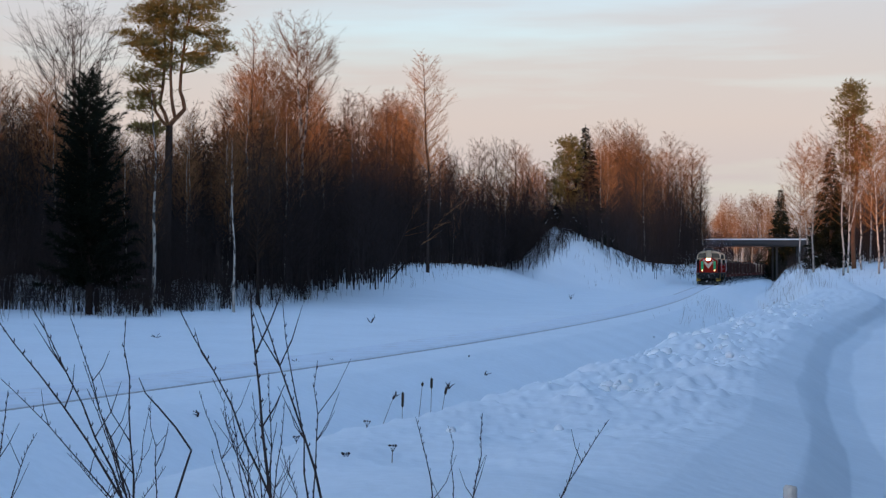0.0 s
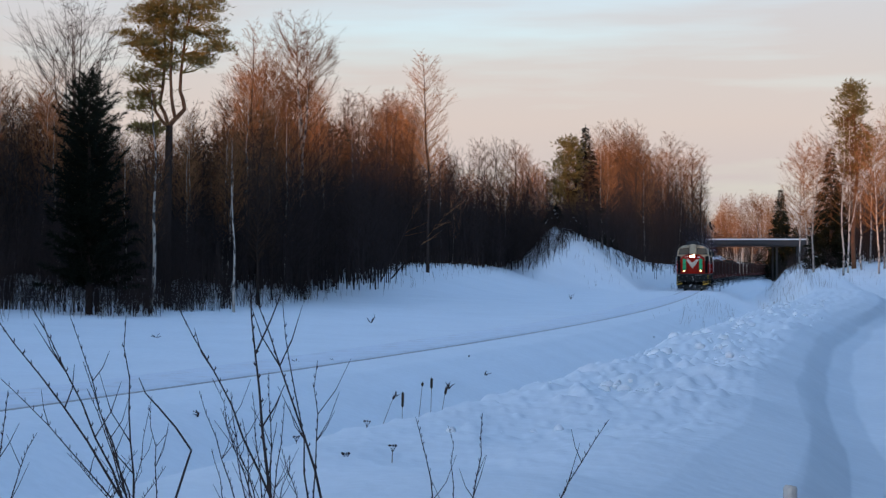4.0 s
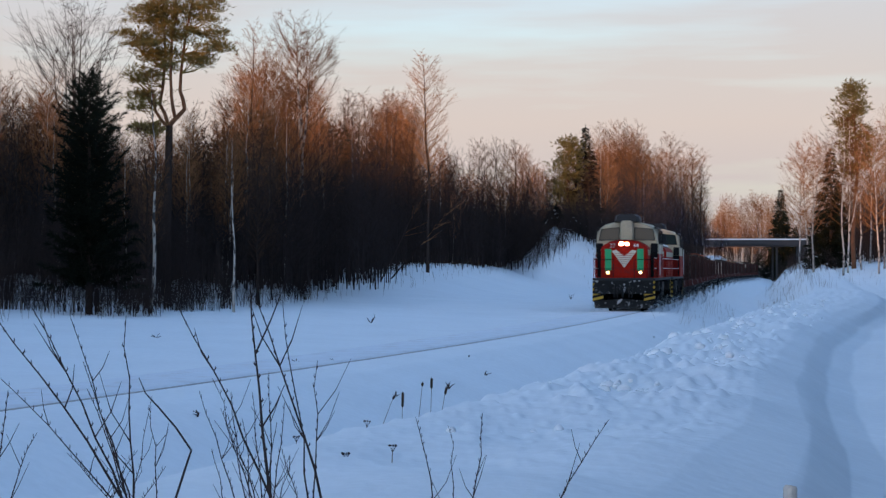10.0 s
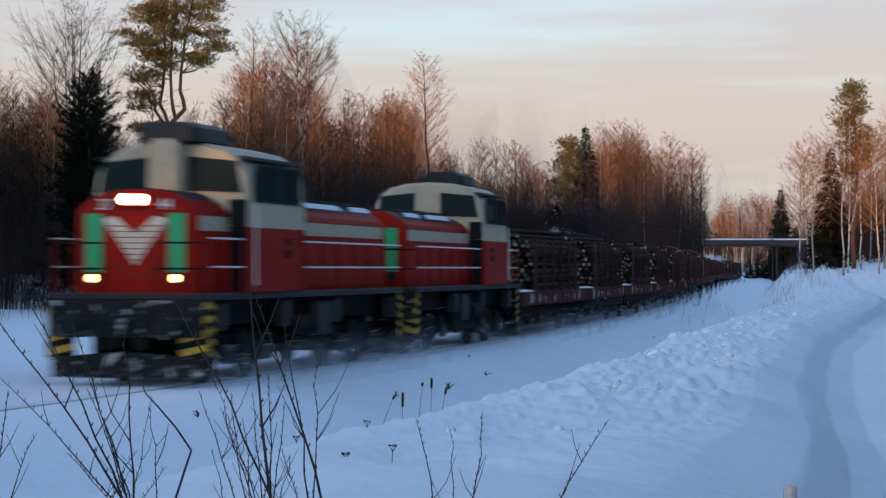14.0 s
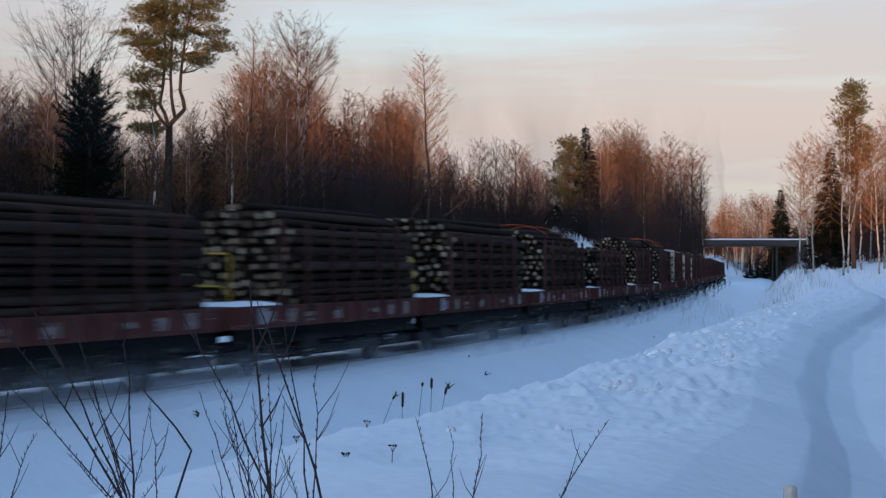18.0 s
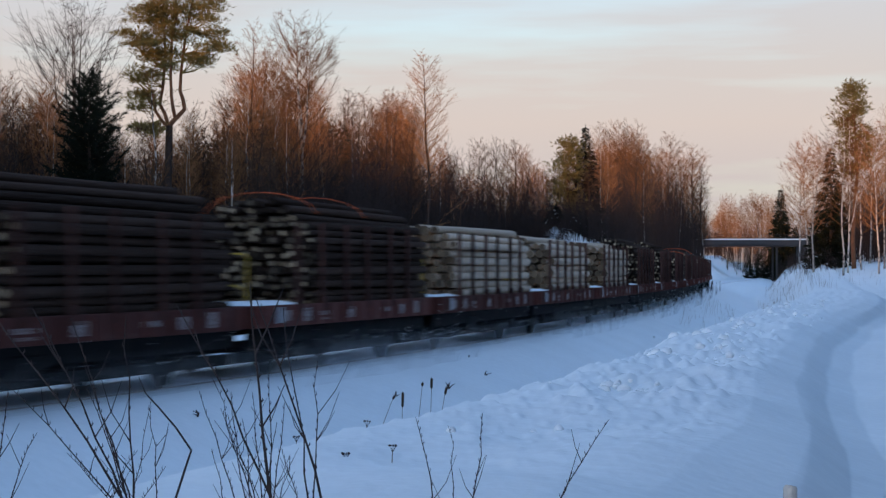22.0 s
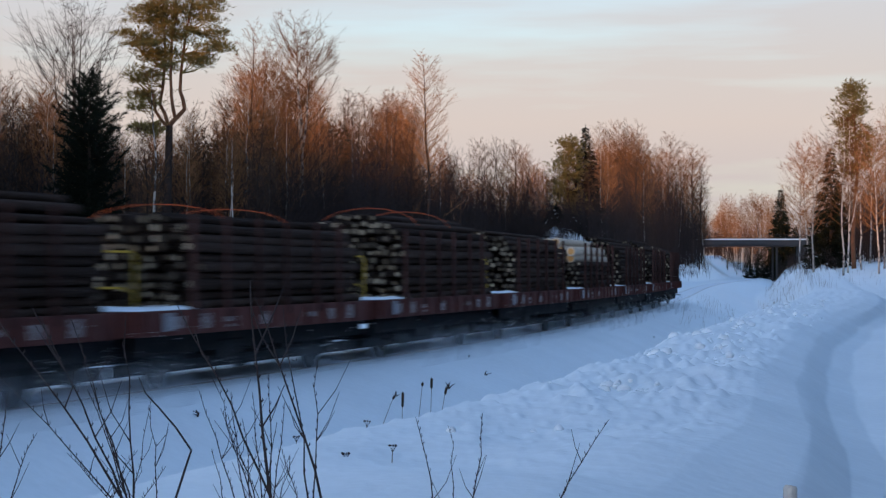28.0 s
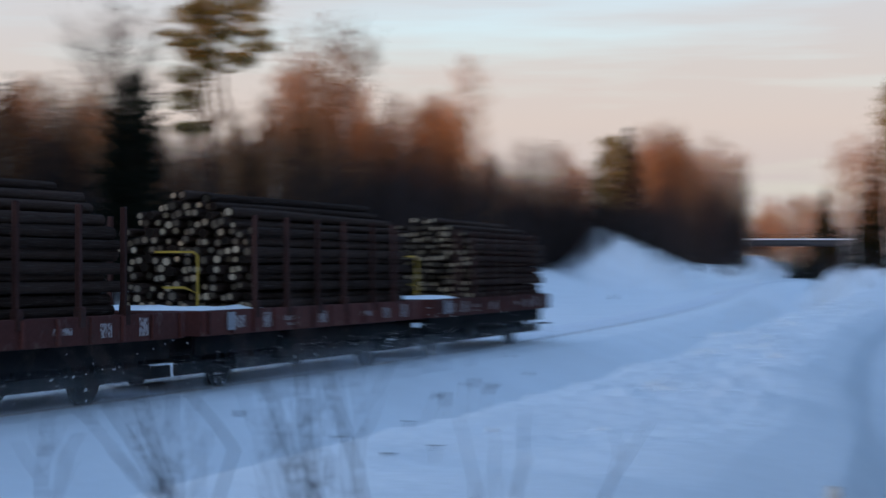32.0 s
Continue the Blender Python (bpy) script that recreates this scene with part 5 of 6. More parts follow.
ROUND = [(h, bare_tree(90 + k, h, 1.45, 84, 8, r0=0.075, low=0.34, steep=1.25, sub=4, fine=0.0045, fork=k % 2), BIRCH if k % 2 == 0 else BARK) for k, h in enumerate((11.0, 12.0, 10.5, 12.5))]
ROUND = [(h, sh[0].mesh("trunk", bark, smooth=True), sh[1].mesh("crown", SUNLIT_TWIG)) for h, sh, bark in ROUND]
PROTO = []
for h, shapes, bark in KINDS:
    # Birch crowns get the sun-warm colour, the others a shade-dark one
    PROTO.append((h, shapes[0].mesh("trunk", bark, smooth=True), shapes[1].mesh("crown", SUNLIT_TWIG if bark == BIRCH else SHADE_SAPLING)))


def wood_tree(x, y, height, rnd, label, group, kinds=None):
    kinds = kinds or PROTO
    h, tr, cr = kinds[rnd.randrange(len(kinds))]
    k = height / h
    t = thing("leafless_tree", label, "tree", group, pose(x, y, ground_z(x, y) - 0.05, 0, 0, rnd.uniform(0, 360)))
    t.scale = (k * rnd.uniform(0.9, 1.15), k * rnd.uniform(0.9, 1.15), k)
    part("trunk", tr, BARK, t)
    part("crown", cr, SUNLIT_TWIG, t)


def wood_height(u_px):
    """How tall the wood's skyline stands, by direction: metres per metre of distance above eye level."""
    px = [-100, 0, 60, 150, 240, 330, 400, 450, 500, 570, 610, 650, 700, 740, 790, 830, 860, 905, 940, 980, 1000, 1060, 1110, 1140, 1190, 1230, 1262, 1275]
    yy = [130, 130, 145, 185, 225, 210, 135, 105, 120, 130, 135, 165, 165, 190, 270, 300, 245, 235, 280, 300, 270, 225, 215, 225, 240, 250, 300, 380]
    return (476.6 - np.interp(u_px, px, yy)) / F


EDGE_PX = [-60, 260, 500, 640, 820, 950, 1000]
EDGE_Y = [82, 82, 99, 142, 176, 210, 230]


def wood_place(rnd, deep):
    """A place in the wood on the far side of the line, and the height of its skyline there."""
    while True:
        px = rnd.uniform(-80, 1270)
        if px < 1000:
            y = np.interp(px, EDGE_PX, EDGE_Y) * (1 + deep * rnd.random() ** 1.5) + rnd.uniform(0, 5)
            x = U(px) * y
            s, d = track_frame(np.array([x]), np.array([y]))
            if d[0] > -11:
                continue
        else:
            d0 = -rnd.uniform(6.5, 13 + 40 * deep)
            s = np.interp(px, [1000, 1262], [150, 300])
            for _ in range(12):           # find the stretch of line from which this direction is that far off
                p = on_track(float(s), d0)
                s += (U(px) * p.y - p.x) / (0.16 - U(px) + 1e-3) * 0.5
                s = min(max(s, 120.0), 440.0)
            p = on_track(float(s), d0)
            x, y = p.x, p.y
            if abs(x / y - U(px)) > 0.006 or y > 432:
                continue
        return px, x, y, 2.04 + wood_height(px) * y - ground_z(x, y)


def plant_wood():
    rnd = random.Random(77)
    for made in range(330):
        px, x, y, top = wood_place(rnd, 0.3)
        while 1000 < px < 1195 and track_frame(np.array([x]), np.array([y]))[1][0] > -13 and made % 5:
            px, x, y, top = wood_place(rnd, 0.3)
        if px < 1000 and made % 7:
            x, y = x * 1.1, y * 1.1
            top = 2.04 + wood_height(px) * y - ground_z(x, y)
        top = min(top, 24) * (rnd.uniform(0.55, 1.0) if rnd.random() < 0.65 else rnd.uniform(0.85, 1.03))
        wood_tree(x, y, max(3.0, top), rnd, "slender leafless tree in the wood beside the line", "trees of the wood", ROUND if made % 2 == 0 else PROTO)


plant_wood()


def thicket_mesh(name, seed, size, stems, limbs=16, twigs=3, sub=1, mat=SHADE_BRUSH, low=(0.45, 1.0), clear=0.04):
    """A patch of leafless stems, 10 m tall at most, joined."""
    rnd = random.Random(seed)
    sh = Shape()
    for k in range(stems):
        h = 10 * rnd.uniform(*low)
        a, b = bare_tree(seed * 100 + k, h, 0.6 + 0.35 * rnd.random(), limbs, twigs, r0=0.016 + 0.022 * rnd.random(), low=clear, steep=1.5, n_trunk=4, sub=sub, lean=0.03, fine=0.0055)
        ox, oy = rnd.uniform(-size, size), rnd.uniform(-size, size)
        for part_shape in (a, b):
            sh.add([(p[0] + ox, p[1] + oy, p[2]) for p in part_shape.v], part_shape.f)
    return sh.mesh(name, mat)


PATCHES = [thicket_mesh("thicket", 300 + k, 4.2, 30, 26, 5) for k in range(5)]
# Low patches carry the lower wood's shade in their colour
LOW_PATCHES = [thicket_mesh("undergrowth", 340 + k, 4.2, 34, 26, 4, mat=SHADE_UNDERGROWTH, clear=0.07) for k in range(4)]


def fill_woods():
    rnd = random.Random(9)
    for k in range(230):
        low = k < 150
        px, x, y, top = wood_place(rnd, 0.15 if low else 0.5)
        while px > 1000 and track_frame(np.array([x]), np.array([y]))[1][0] > -9.5:
            px, x, y, top = wood_place(rnd, 0.15 if low else 0.5)
        back = 1.12 if px < 560 else 1.08 if px < 650 else 1.04 if px < 870 else 1.0
        x, y = x * back, y * back
        top = top * (0.72 if px > 1000 else 1.0)
        h = min(top, 22) * (rnd.uniform(0.42, 0.9) if low else rnd.uniform(0.5, 0.86) * (0.78 if px < 340 else 1.0))
        t = thing("undergrowth" if low else "thicket", "dense leafless undergrowth of the wood, shade put in its dark colour", "woodland", data=LOW_PATCHES[k % 4] if low else PATCHES[k % 5], kind="stuff", m=pose(x, y, ground_z(x, y) - 0.1, 0, 0, rnd.uniform(0, 360)))
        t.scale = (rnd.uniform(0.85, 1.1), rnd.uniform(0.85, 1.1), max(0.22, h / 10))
    for k in range(104):          # the tall stand above the cutting
        while True:
            px, x, y, top = wood_place(rnd, 0.25)
            if px > 1040 and track_frame(np.array([x]), np.array([y]))[1][0] < -9.5:
                break
        # Dark undergrowth stands in for the shade low in this stand
        if k < 86:
            t = thing("undergrowth", "dense leafless undergrowth of the wood, shade put in its dark colour", "woodland", data=LOW_PATCHES[k % 4], kind="stuff", m=pose(x, y, ground_z(x, y) - 0.1, 0, 0, rnd.uniform(0, 360)))
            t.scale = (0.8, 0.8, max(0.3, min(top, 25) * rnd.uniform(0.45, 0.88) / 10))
        else:
            wood_tree(x, y, max(4.0, min(top, 26) * rnd.uniform(0.6, 1.04)), rnd, "tall sunlit leafless tree above the cutting", "trees above the cutting", ROUND)
    # the wood goes on beside the line behind the viewpoint and shades the clearing
    made = 0
    for px, y in ((262, 87), (285, 86), (308, 86.5), (330, 87.5), (60, 84), (20, 83), (105, 86), (215, 85)):          # round the foot of the forked pine and the spruce, added as shade over the trunks
        t = thing("undergrowth", "dense leafless undergrowth of the wood, shade put in its dark colour", "woodland", data=LOW_PATCHES[int(px) % 4], kind="stuff", m=pose(U(px) * y, y, ground_z(U(px) * y, y) - 0.1, 0, 0, px * 3.0))
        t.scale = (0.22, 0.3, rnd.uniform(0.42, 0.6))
    while made < 170:
        x, y = rnd.uniform(-150, -20), rnd.uniform(-190, 95)
        s, d = track_frame(np.array([x]), np.array([y]))
        if d[0] > -21 or (y > 50 and x > -0.21 * y - 8):
            continue
        made += 1
        t = thing("rear_wood", "leafless wood along the line", "woodland", data=PATCHES[made % 5], kind="stuff", m=pose(x, y, ground_z(x, y) - 0.1, 0, 0, rnd.uniform(0, 360)))
        t.scale = (1.3, 1.3, rnd.uniform(0.8, 1.15))


fill_woods()


def shade_belt():
    """Spruces added behind the viewpoint, in the wood and across the road to cast shade, joined."""
    rnd = random.Random(31)
    v, c = spruce(33, 15.0, 2.7, 12, 6, 0.03, 1.5)
    cv, cf = np.array(c.v), np.array([fc if len(fc) == 4 else (*fc, fc[0]) for fc in c.f])
    tris = np.concatenate([cf[:, [0, 1, 2]], cf[[len(fc) == 4 for fc in c.f]][:, [0, 2, 3]]])
    verts = []

    def stand(k, at):
        verts.append(cv * k + np.array(at))

    made = 0
    while made < 560:
        x, y = rnd.uniform(-120, -22), rnd.uniform(-150, 128)
        s, d = track_frame(np.array([x]), np.array([y]))
        if d[0] > -20 or d[0] < -62 or (y > 50 and x > -0.23 * y - 4):
            continue
        made += 1
        k, z = (rnd.uniform(0.95, 1.2) if y < 20 else rnd.uniform(0.82, 1.0) if y < 75 else rnd.uniform(0.72, 0.9)), ground_z(x, y)
        stand(k, (x, y, z))
    made = 0
    while made < 230:          # spruces deep inside the wood, added to shade the stand above the cutting
        y = rnd.uniform(112, 260)
        px = rnd.uniform(-700, 880)
        x = U(px) * y
        s, d = track_frame(np.array([x]), np.array([y]))
        if d[0] > -19 or d[0] < -75 or y < np.interp(px, EDGE_PX, EDGE_Y) * 1.16:
            continue
        made += 1
        z = ground_z(x, y)
        k = min(18.0, (2.04 + wood_height(px) * y - z) * (0.75 if px > -60 else 1.0)) * rnd.uniform(0.72, 1.0) / 15
        stand(k, (x, y, z))
    made = 0
    while made < 260:          # unseen spruces added beyond the road to dim the light from that side
        x, y = rnd.uniform(5, 90), rnd.uniform(-70, 165)
        s, d = track_frame(np.array([x]), np.array([y]))
        if d[0] < 22.5 or d[0] > 48 or x < 0.215 * y + 4:
            continue
        made += 1
        k, z = rnd.uniform(1.0, 1.4), ground_z(x, y)
        stand(k, (x, y, z))
    me = bpy.data.meshes.new("spruce_wood")
    faces = np.concatenate([tris + i * len(cv) for i in range(len(verts))])
    verts = np.concatenate(verts)
    me.vertices.add(len(verts))
    me.vertices.foreach_set("co", verts.astype(np.float32).ravel())
    me.loops.add(faces.size)
    me.loops.foreach_set("vertex_index", faces.astype(np.int32).ravel())
    me.polygons.add(len(faces))
    me.polygons.foreach_set("loop_start", np.arange(0, faces.size, 3, dtype=np.int32))
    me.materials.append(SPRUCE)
    me.update(calc_edges=True)
    thing("spruce_wood", "dark spruces, mostly out of view, added to cast shade", "woodland", data=me, kind="stuff")


shade_belt()

# conifers and birches by the bridge
def rise(px, y, top):
    """Height of a tree whose top stands at that sight line."""
    return 2.04 + (476.6 - top) / F * y - ground_z(U(px) * y, y)


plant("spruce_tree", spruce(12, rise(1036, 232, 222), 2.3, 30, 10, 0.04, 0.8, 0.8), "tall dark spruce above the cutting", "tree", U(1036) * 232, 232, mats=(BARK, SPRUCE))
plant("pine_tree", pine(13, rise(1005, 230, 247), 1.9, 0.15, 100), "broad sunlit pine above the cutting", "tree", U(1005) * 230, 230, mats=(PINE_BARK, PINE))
plant("spruce_tree", spruce(14, 17.2, 3.6, 26, 10, 0.05, 1.3, 0.8), "dark narrow spruce beyond the bridge", "tree", U(1382) * 480, 480, mats=(BARK, SPRUCE), z=2.5)
plant("spruce_tree", spruce(15, 9.0, 2.2, 20, 8, 0.05, 0.8), "small dark spruce beyond the bridge", "tree", U(1408) * 480, 480, mats=(BARK, SPRUCE), z=2.5)
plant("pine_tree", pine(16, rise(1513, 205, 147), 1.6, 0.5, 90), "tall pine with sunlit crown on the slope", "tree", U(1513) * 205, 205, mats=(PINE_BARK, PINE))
plant("spruce_tree", spruce(17, 11.5, 2.2, 22, 10, 0.05, 1.0, 0.8), "dark spruce among birches on the slope", "tree", U(1470) * 212, 212, mats=(BARK, SPRUCE))

_spruce = spruce(18, 6.0, 1.5, 14, 8, 0.03, 0.7, 0.8)
_spruce = (_spruce[0].mesh("trunk", BARK), _spruce[1].mesh("crown", SPRUCE))
for _px, _y, _k in ((1325, 462, 0.8), (1345, 470, 1.0), (1362, 458, 0.9), (1378, 466, 1.05), (1396, 461, 0.85), (1415, 470, 1.0), (1432, 460, 0.9), (1450, 468, 1.0)):
    _t = thing("spruce_tree", "small dark spruce behind the bridge", "tree", "spruces behind the bridge", pose(U(_px) * _y, _y, ground_z(U(_px) * _y, _y) - 0.1, 0, 0, _px * 7.0))
    _t.scale = (1.3 * _k, 1.3 * _k, _k)
    part("trunk", _spruce[0], BARK, _t)
    part("crown", _spruce[1], SPRUCE, _t)


def brow(px):
    """The place along a sight line where the cutting's bank stands highest to the eye."""
    ys = np.arange(150.0, 262.0, 1.0)
    y = float(ys[np.argmax((ground_height(U(px) * ys, ys) - 2.04) / ys)])
    return U(px) * y, y


def young_spruces():
    """Small snowy spruces on the brow of the cutting, with snow lying on their boughs."""
    shapes = spruce(71, 2.0, 0.85, 10, 8, 0.03, 0.5, 0.7, 0.3, 10, 0.16)
    tr, cr = shapes[0].mesh("trunk", BARK), shapes[1].mesh("crown", SPRUCE)
    rnd = random.Random(2)
    pads = Shape()
    for k in range(9):
        a, f = k * 2.4, rnd.uniform(0.15, 0.8)
        r, z = 0.55 * (1 - f) ** 0.7, 2.0 * f
        c = Vector((math.cos(a) * r, math.sin(a) * r, z - 0.1 * r))
        w = rnd.uniform(0.09, 0.17)
        rings = [[c + Vector((math.cos(b) * w * q, math.sin(b) * w * q, h * w)) for b in (j * 1.0472 for j in range(6))] for q, h in ((0.7, -0.2), (1.0, 0.05), (0.6, 0.35), (0.1, 0.45))]
        pads.loft(rings)
    pad = pads.mesh("bough_snow", SNOW, smooth=True)
    for px in (966, 976, 985, 992, 999, 1008, 1014, 1022, 1030, 1036, 1044, 1050, 1058, 1068, 1076, 1086):
        x, y = brow(px + rnd.uniform(-3, 3))
        x, y = x * 0.992, y * 0.992
        k = rnd.uniform(0.5, 1.0)
        t = thing("young_spruce", "small dark snow-laden spruce on the brow of the cutting", "tree", "young spruces", pose(x, y, ground_z(x, y) - 0.05, 0, 0, rnd.uniform(0, 360)))
        t.scale = (k, k, k)
        part("trunk", tr, BARK, t)
        part("crown", cr, SPRUCE, t)
        part("bough_snow", pad, SNOW, t, "snow lying on the boughs")


young_spruces()


def leaning_stems():
    for px0, py0, px1, py1, y in ((722, 412, 832, 330, 138), (705, 395, 760, 318, 136)):
        a = Vector((U(px0) * y, y, 2.04 + (476.6 - py0 - 50) / F * y))
        b = Vector((U(px1) * y, y - 2, 2.04 + (476.6 - py1) / F * y))
        g = ground_z(a.x - 1.2, y)
        t = thing("leaning_tree", "bare leaning tree stem in the wood", "tree", "leaning stems", pose(a.x - 1.2, y, g))
        o = Vector((a.x - 1.2, y, g))
        part("trunk", Shape().tube([(0, 0, -0.2), tuple((a - o) * 0.6), tuple(b - o)], [0.06, 0.045, 0.015], 6), BARK, t)
        sh = Shape()
        rnd = random.Random(px0)
        for k in range(14):
            q = (a - o).lerp(b - o, rnd.uniform(0.2, 1))
            sh.tube([q, q + Vector((rnd.uniform(-0.2, 1.4), rnd.gauss(0, 0.4), rnd.uniform(0.1, 0.9)))], [0.02, 0.008], 3)
        part("crown", sh, SUNLIT_TWIG, t)


leaning_stems()


def slope_birches():
    rnd = random.Random(4)
    for k, (px, y, top) in enumerate(((1440, 200, 240), (1430, 222, 255), (1492, 192, 190), (1500, 196, 200), (1525, 200, 250), (1555, 190, 235), (1565, 200, 215), (1585, 195, 190), (1540, 215, 230), (1600, 190, 180), (1415, 236, 270), (1460, 230, 240))):
        h = 2.04 + (476.6 - top) / F * y - ground_z(U(px) * y, y)
        plant("birch_tree", bare_tree(60 + k, h, 2.7, 52, 8, r0=0.085, low=0.28, steep=0.95, fork=1 if k % 3 == 0 else 0, sub=4, fine=0.0075), "tall sunlit birch with pale trunk on the slope", "birch", U(px) * y, y, mats=(BIRCH, SUNLIT_TWIG), group="birches of the slope")


slope_birches()


def edge_shrubs():
    """Low leafless shrubs before the wood, standing in the snow."""
    rnd = random.Random(52)
    kinds = []
    for k in range(6):
        sh = Shape()
        for j in range(rnd.randint(5, 9)):
            a, b = bare_tree(900 + 10 * k + j, rnd.uniform(0.7, 1.9), 0.35, 9, 3, r0=0.011, low=0.1, steep=1.6, n_trunk=4, sub=1, lean=0.12, fine=0.004)
            ox, oy = rnd.gauss(0, 0.35), rnd.gauss(0, 0.35)
            for s in (a, b):
                sh.add([(p[0] + ox, p[1] + oy, p[2]) for p in s.v], s.f)
        kinds.append(sh.mesh("shrub", SHADE_BRUSH))
    for k in range(300):
        if k < 160:
            px = rnd.uniform(-20, 960)
            y = np.interp(px, EDGE_PX, EDGE_Y) * rnd.uniform(0.95, 1.05)
            x = U(px) * y
        elif k < 200:               # along the brow of the cutting
            p = on_track(rnd.uniform(128, 330), -rnd.uniform(5.6, 9.5))
            x, y = p.x, p.y
        elif k < 245:               # on the near flank of the brow
            x, y = brow(rnd.uniform(930, 1010))
            f = rnd.uniform(0.93, 1.0)
            x, y = x * f, y * f
        else:                       # on the slope by the bridge
            p = on_track(rnd.uniform(110, 250), rnd.uniform(8.5, 18))
            x, y = p.x, p.y
        t = thing("shrub", "low leafless shrub in the snow before the wood", "bush", "shrubs of the wood's edge", data=kinds[k % 6], m=pose(x, y, ground_z(x, y) - 0.05, 0, 0, rnd.uniform(0, 360)))
        q = rnd.uniform(0.5, 1.3) if k < 160 else rnd.uniform(0.9, 2.0)
        if k >= 200:
            q *= 0.75
        t.scale = (q, q, q)


edge_shrubs()


def far_wood():
    rnd = random.Random(12)
    for k in range(90):
        if k < 50:
            px, y = rnd.uniform(1225, 1680), rnd.uniform(478, 620)
            top = np.interp(px, [1260, 1290, 1330, 1360, 1400, 1450, 1660], [372, 350, 355, 345, 385, 360, 330])
        else:
            px, y = rnd.uniform(1525, 1720), rnd.uniform(212, 300)
            top = np.interp(px, [1400, 1430, 1500, 1700], [330, 300, 270, 250])
        x = U(px) * y
        z = ground_z(x, y) - 0.1
        h = (2.04 + (476.6 - top) / F * y - z) * rnd.uniform(0.55, 1.0)
        t = thing("distant_wood", "distant leafless wood beyond the bridge", "woodland", data=PATCHES[k % 5], kind="stuff", m=pose(x, y, z, 0, 0, rnd.uniform(0, 360)))
        t.scale = (1.2, 1.2, max(0.2, h / 10))
    for k in range(44):          # its sunlit edge
        px, y = rnd.uniform(1235, 1475), rnd.uniform(476, 540)
        x = U(px) * y
        top = np.interp(px, [1260, 1290, 1330, 1360, 1400, 1450, 1660], [380, 335, 345, 335, 375, 350, 330])
        wood_tree(x, y, (2.04 + (476.6 - top) / F * y - ground_z(x, y)) * rnd.uniform(0.7, 1.05), rnd, "leafless tree beyond the bridge lit by low sun", "trees beyond the bridge", ROUND)


far_wood()


# ======================= near the road: willow shoots, cattails, dry stalks =======================
def willow(x, y, shoots, seed):
    """A clump of bare willow shoots: (lean sideways, lean ahead, height, radius)."""
    rnd = random.Random(seed)
    z = ground_z(x, y) - 0.05
    bush = thing("willow_bush", "clump of thin dark leafless willow shoots in the snow", "bush", "willow bushes", pose(x, y, z))
    for ox, sx, sy, top, r in shoots:
        sh, h = Shape(), top - z
        pts, n = [], 8
        for k in range(n + 1):
            f = k / n
            pts.append(Vector((ox + sx * f ** 1.25 + rnd.gauss(0, 0.006), sy * f + rnd.gauss(0, 0.006), h * f)))
        sh.tube(pts, [r * (1 - 0.75 * k / n) for k in range(n + 1)], 6)
        for k in range(3, n * 3):
            f = k / (n * 3)
            i = min(int(f * n), n - 1)
            p = pts[i].lerp(pts[i + 1], f * n - i)
            a = rnd.uniform(0, 6.28)
            sh.tube([p, p + Vector((math.cos(a) * r * 1.2, math.sin(a) * r * 1.2, 0.012)), p + Vector((math.cos(a) * r * 0.9, math.sin(a) * r * 0.9, 0.022))], [r * 0.5, r * 0.45, 0.0006], 4)
        for _ in range(rnd.randint(1, 3)):
            f = rnd.uniform(0.45, 0.85)
            i = int(f * n)
            p, a = pts[i], rnd.choice((-1, 1)) * rnd.uniform(0.3, 0.7)
            l = h * rnd.uniform(0.12, 0.3)
            sh.tube([p, p + Vector((math.sin(a) * l * 0.5, rnd.gauss(0, 0.05), l * 0.42)), p + Vector((math.sin(a) * l * 0.9, rnd.gauss(0, 0.08), l * 0.95))], [r * 0.45, r * 0.35, 0.001], 5)
        part("shoot", sh, WILLOW, bush)
    return bush


D = 9.6
X = lambda px: U(px) * D
Zt = lambda py: 2.041 + (476.6 - py) / F * D


def sprouts(foot, rows):
    """Shoots of one bush from (foot, tip, top, radius in mm)."""
    low, out = ground_z(X(foot), D) - 0.05, []
    for a, b, c, r in rows:
        g = min(max((Zt(882) - low) / (Zt(c) - low), 0.0), 0.8) ** 1.25
        a0 = (X(a) - X(b) * g) / (1 - g)
        out.append((a0 - X(foot), X(b) - a0, ((a * 7 + b * 3) % 11 - 5) * 0.03, Zt(c), r * 0.001))
    return out


_bush = willow(X(215), D, sprouts(215, [(222, -8, 548, 8.5), (216, 52, 542, 7.5), (230, 128, 562, 6), (228, 148, 640, 5.5), (235, 217, 560, 6.5), (226, 153, 688, 5.5),
                                (192, -5, 672, 5.5), (280, 262, 720, 4), (200, 240, 800, 4), (190, 116, 802, 4), (250, 285, 830, 4), (240, 270, 700, 3.5)]), 1)
# one shoot arches over, weighed down by snow
_o = _bush.matrix_world.translation
part("shoot", Shape().tube([Vector((X(a), D, Zt(b))) - _o for a, b in ((308, 910), (312, 880), (328, 830), (339, 797), (312, 757), (282, 722), (258, 696), (246, 668))], [0.006, 0.0058, 0.0055, 0.005, 0.0045, 0.004, 0.003, 0.0015], 6), WILLOW, _bush, "arched willow shoot")
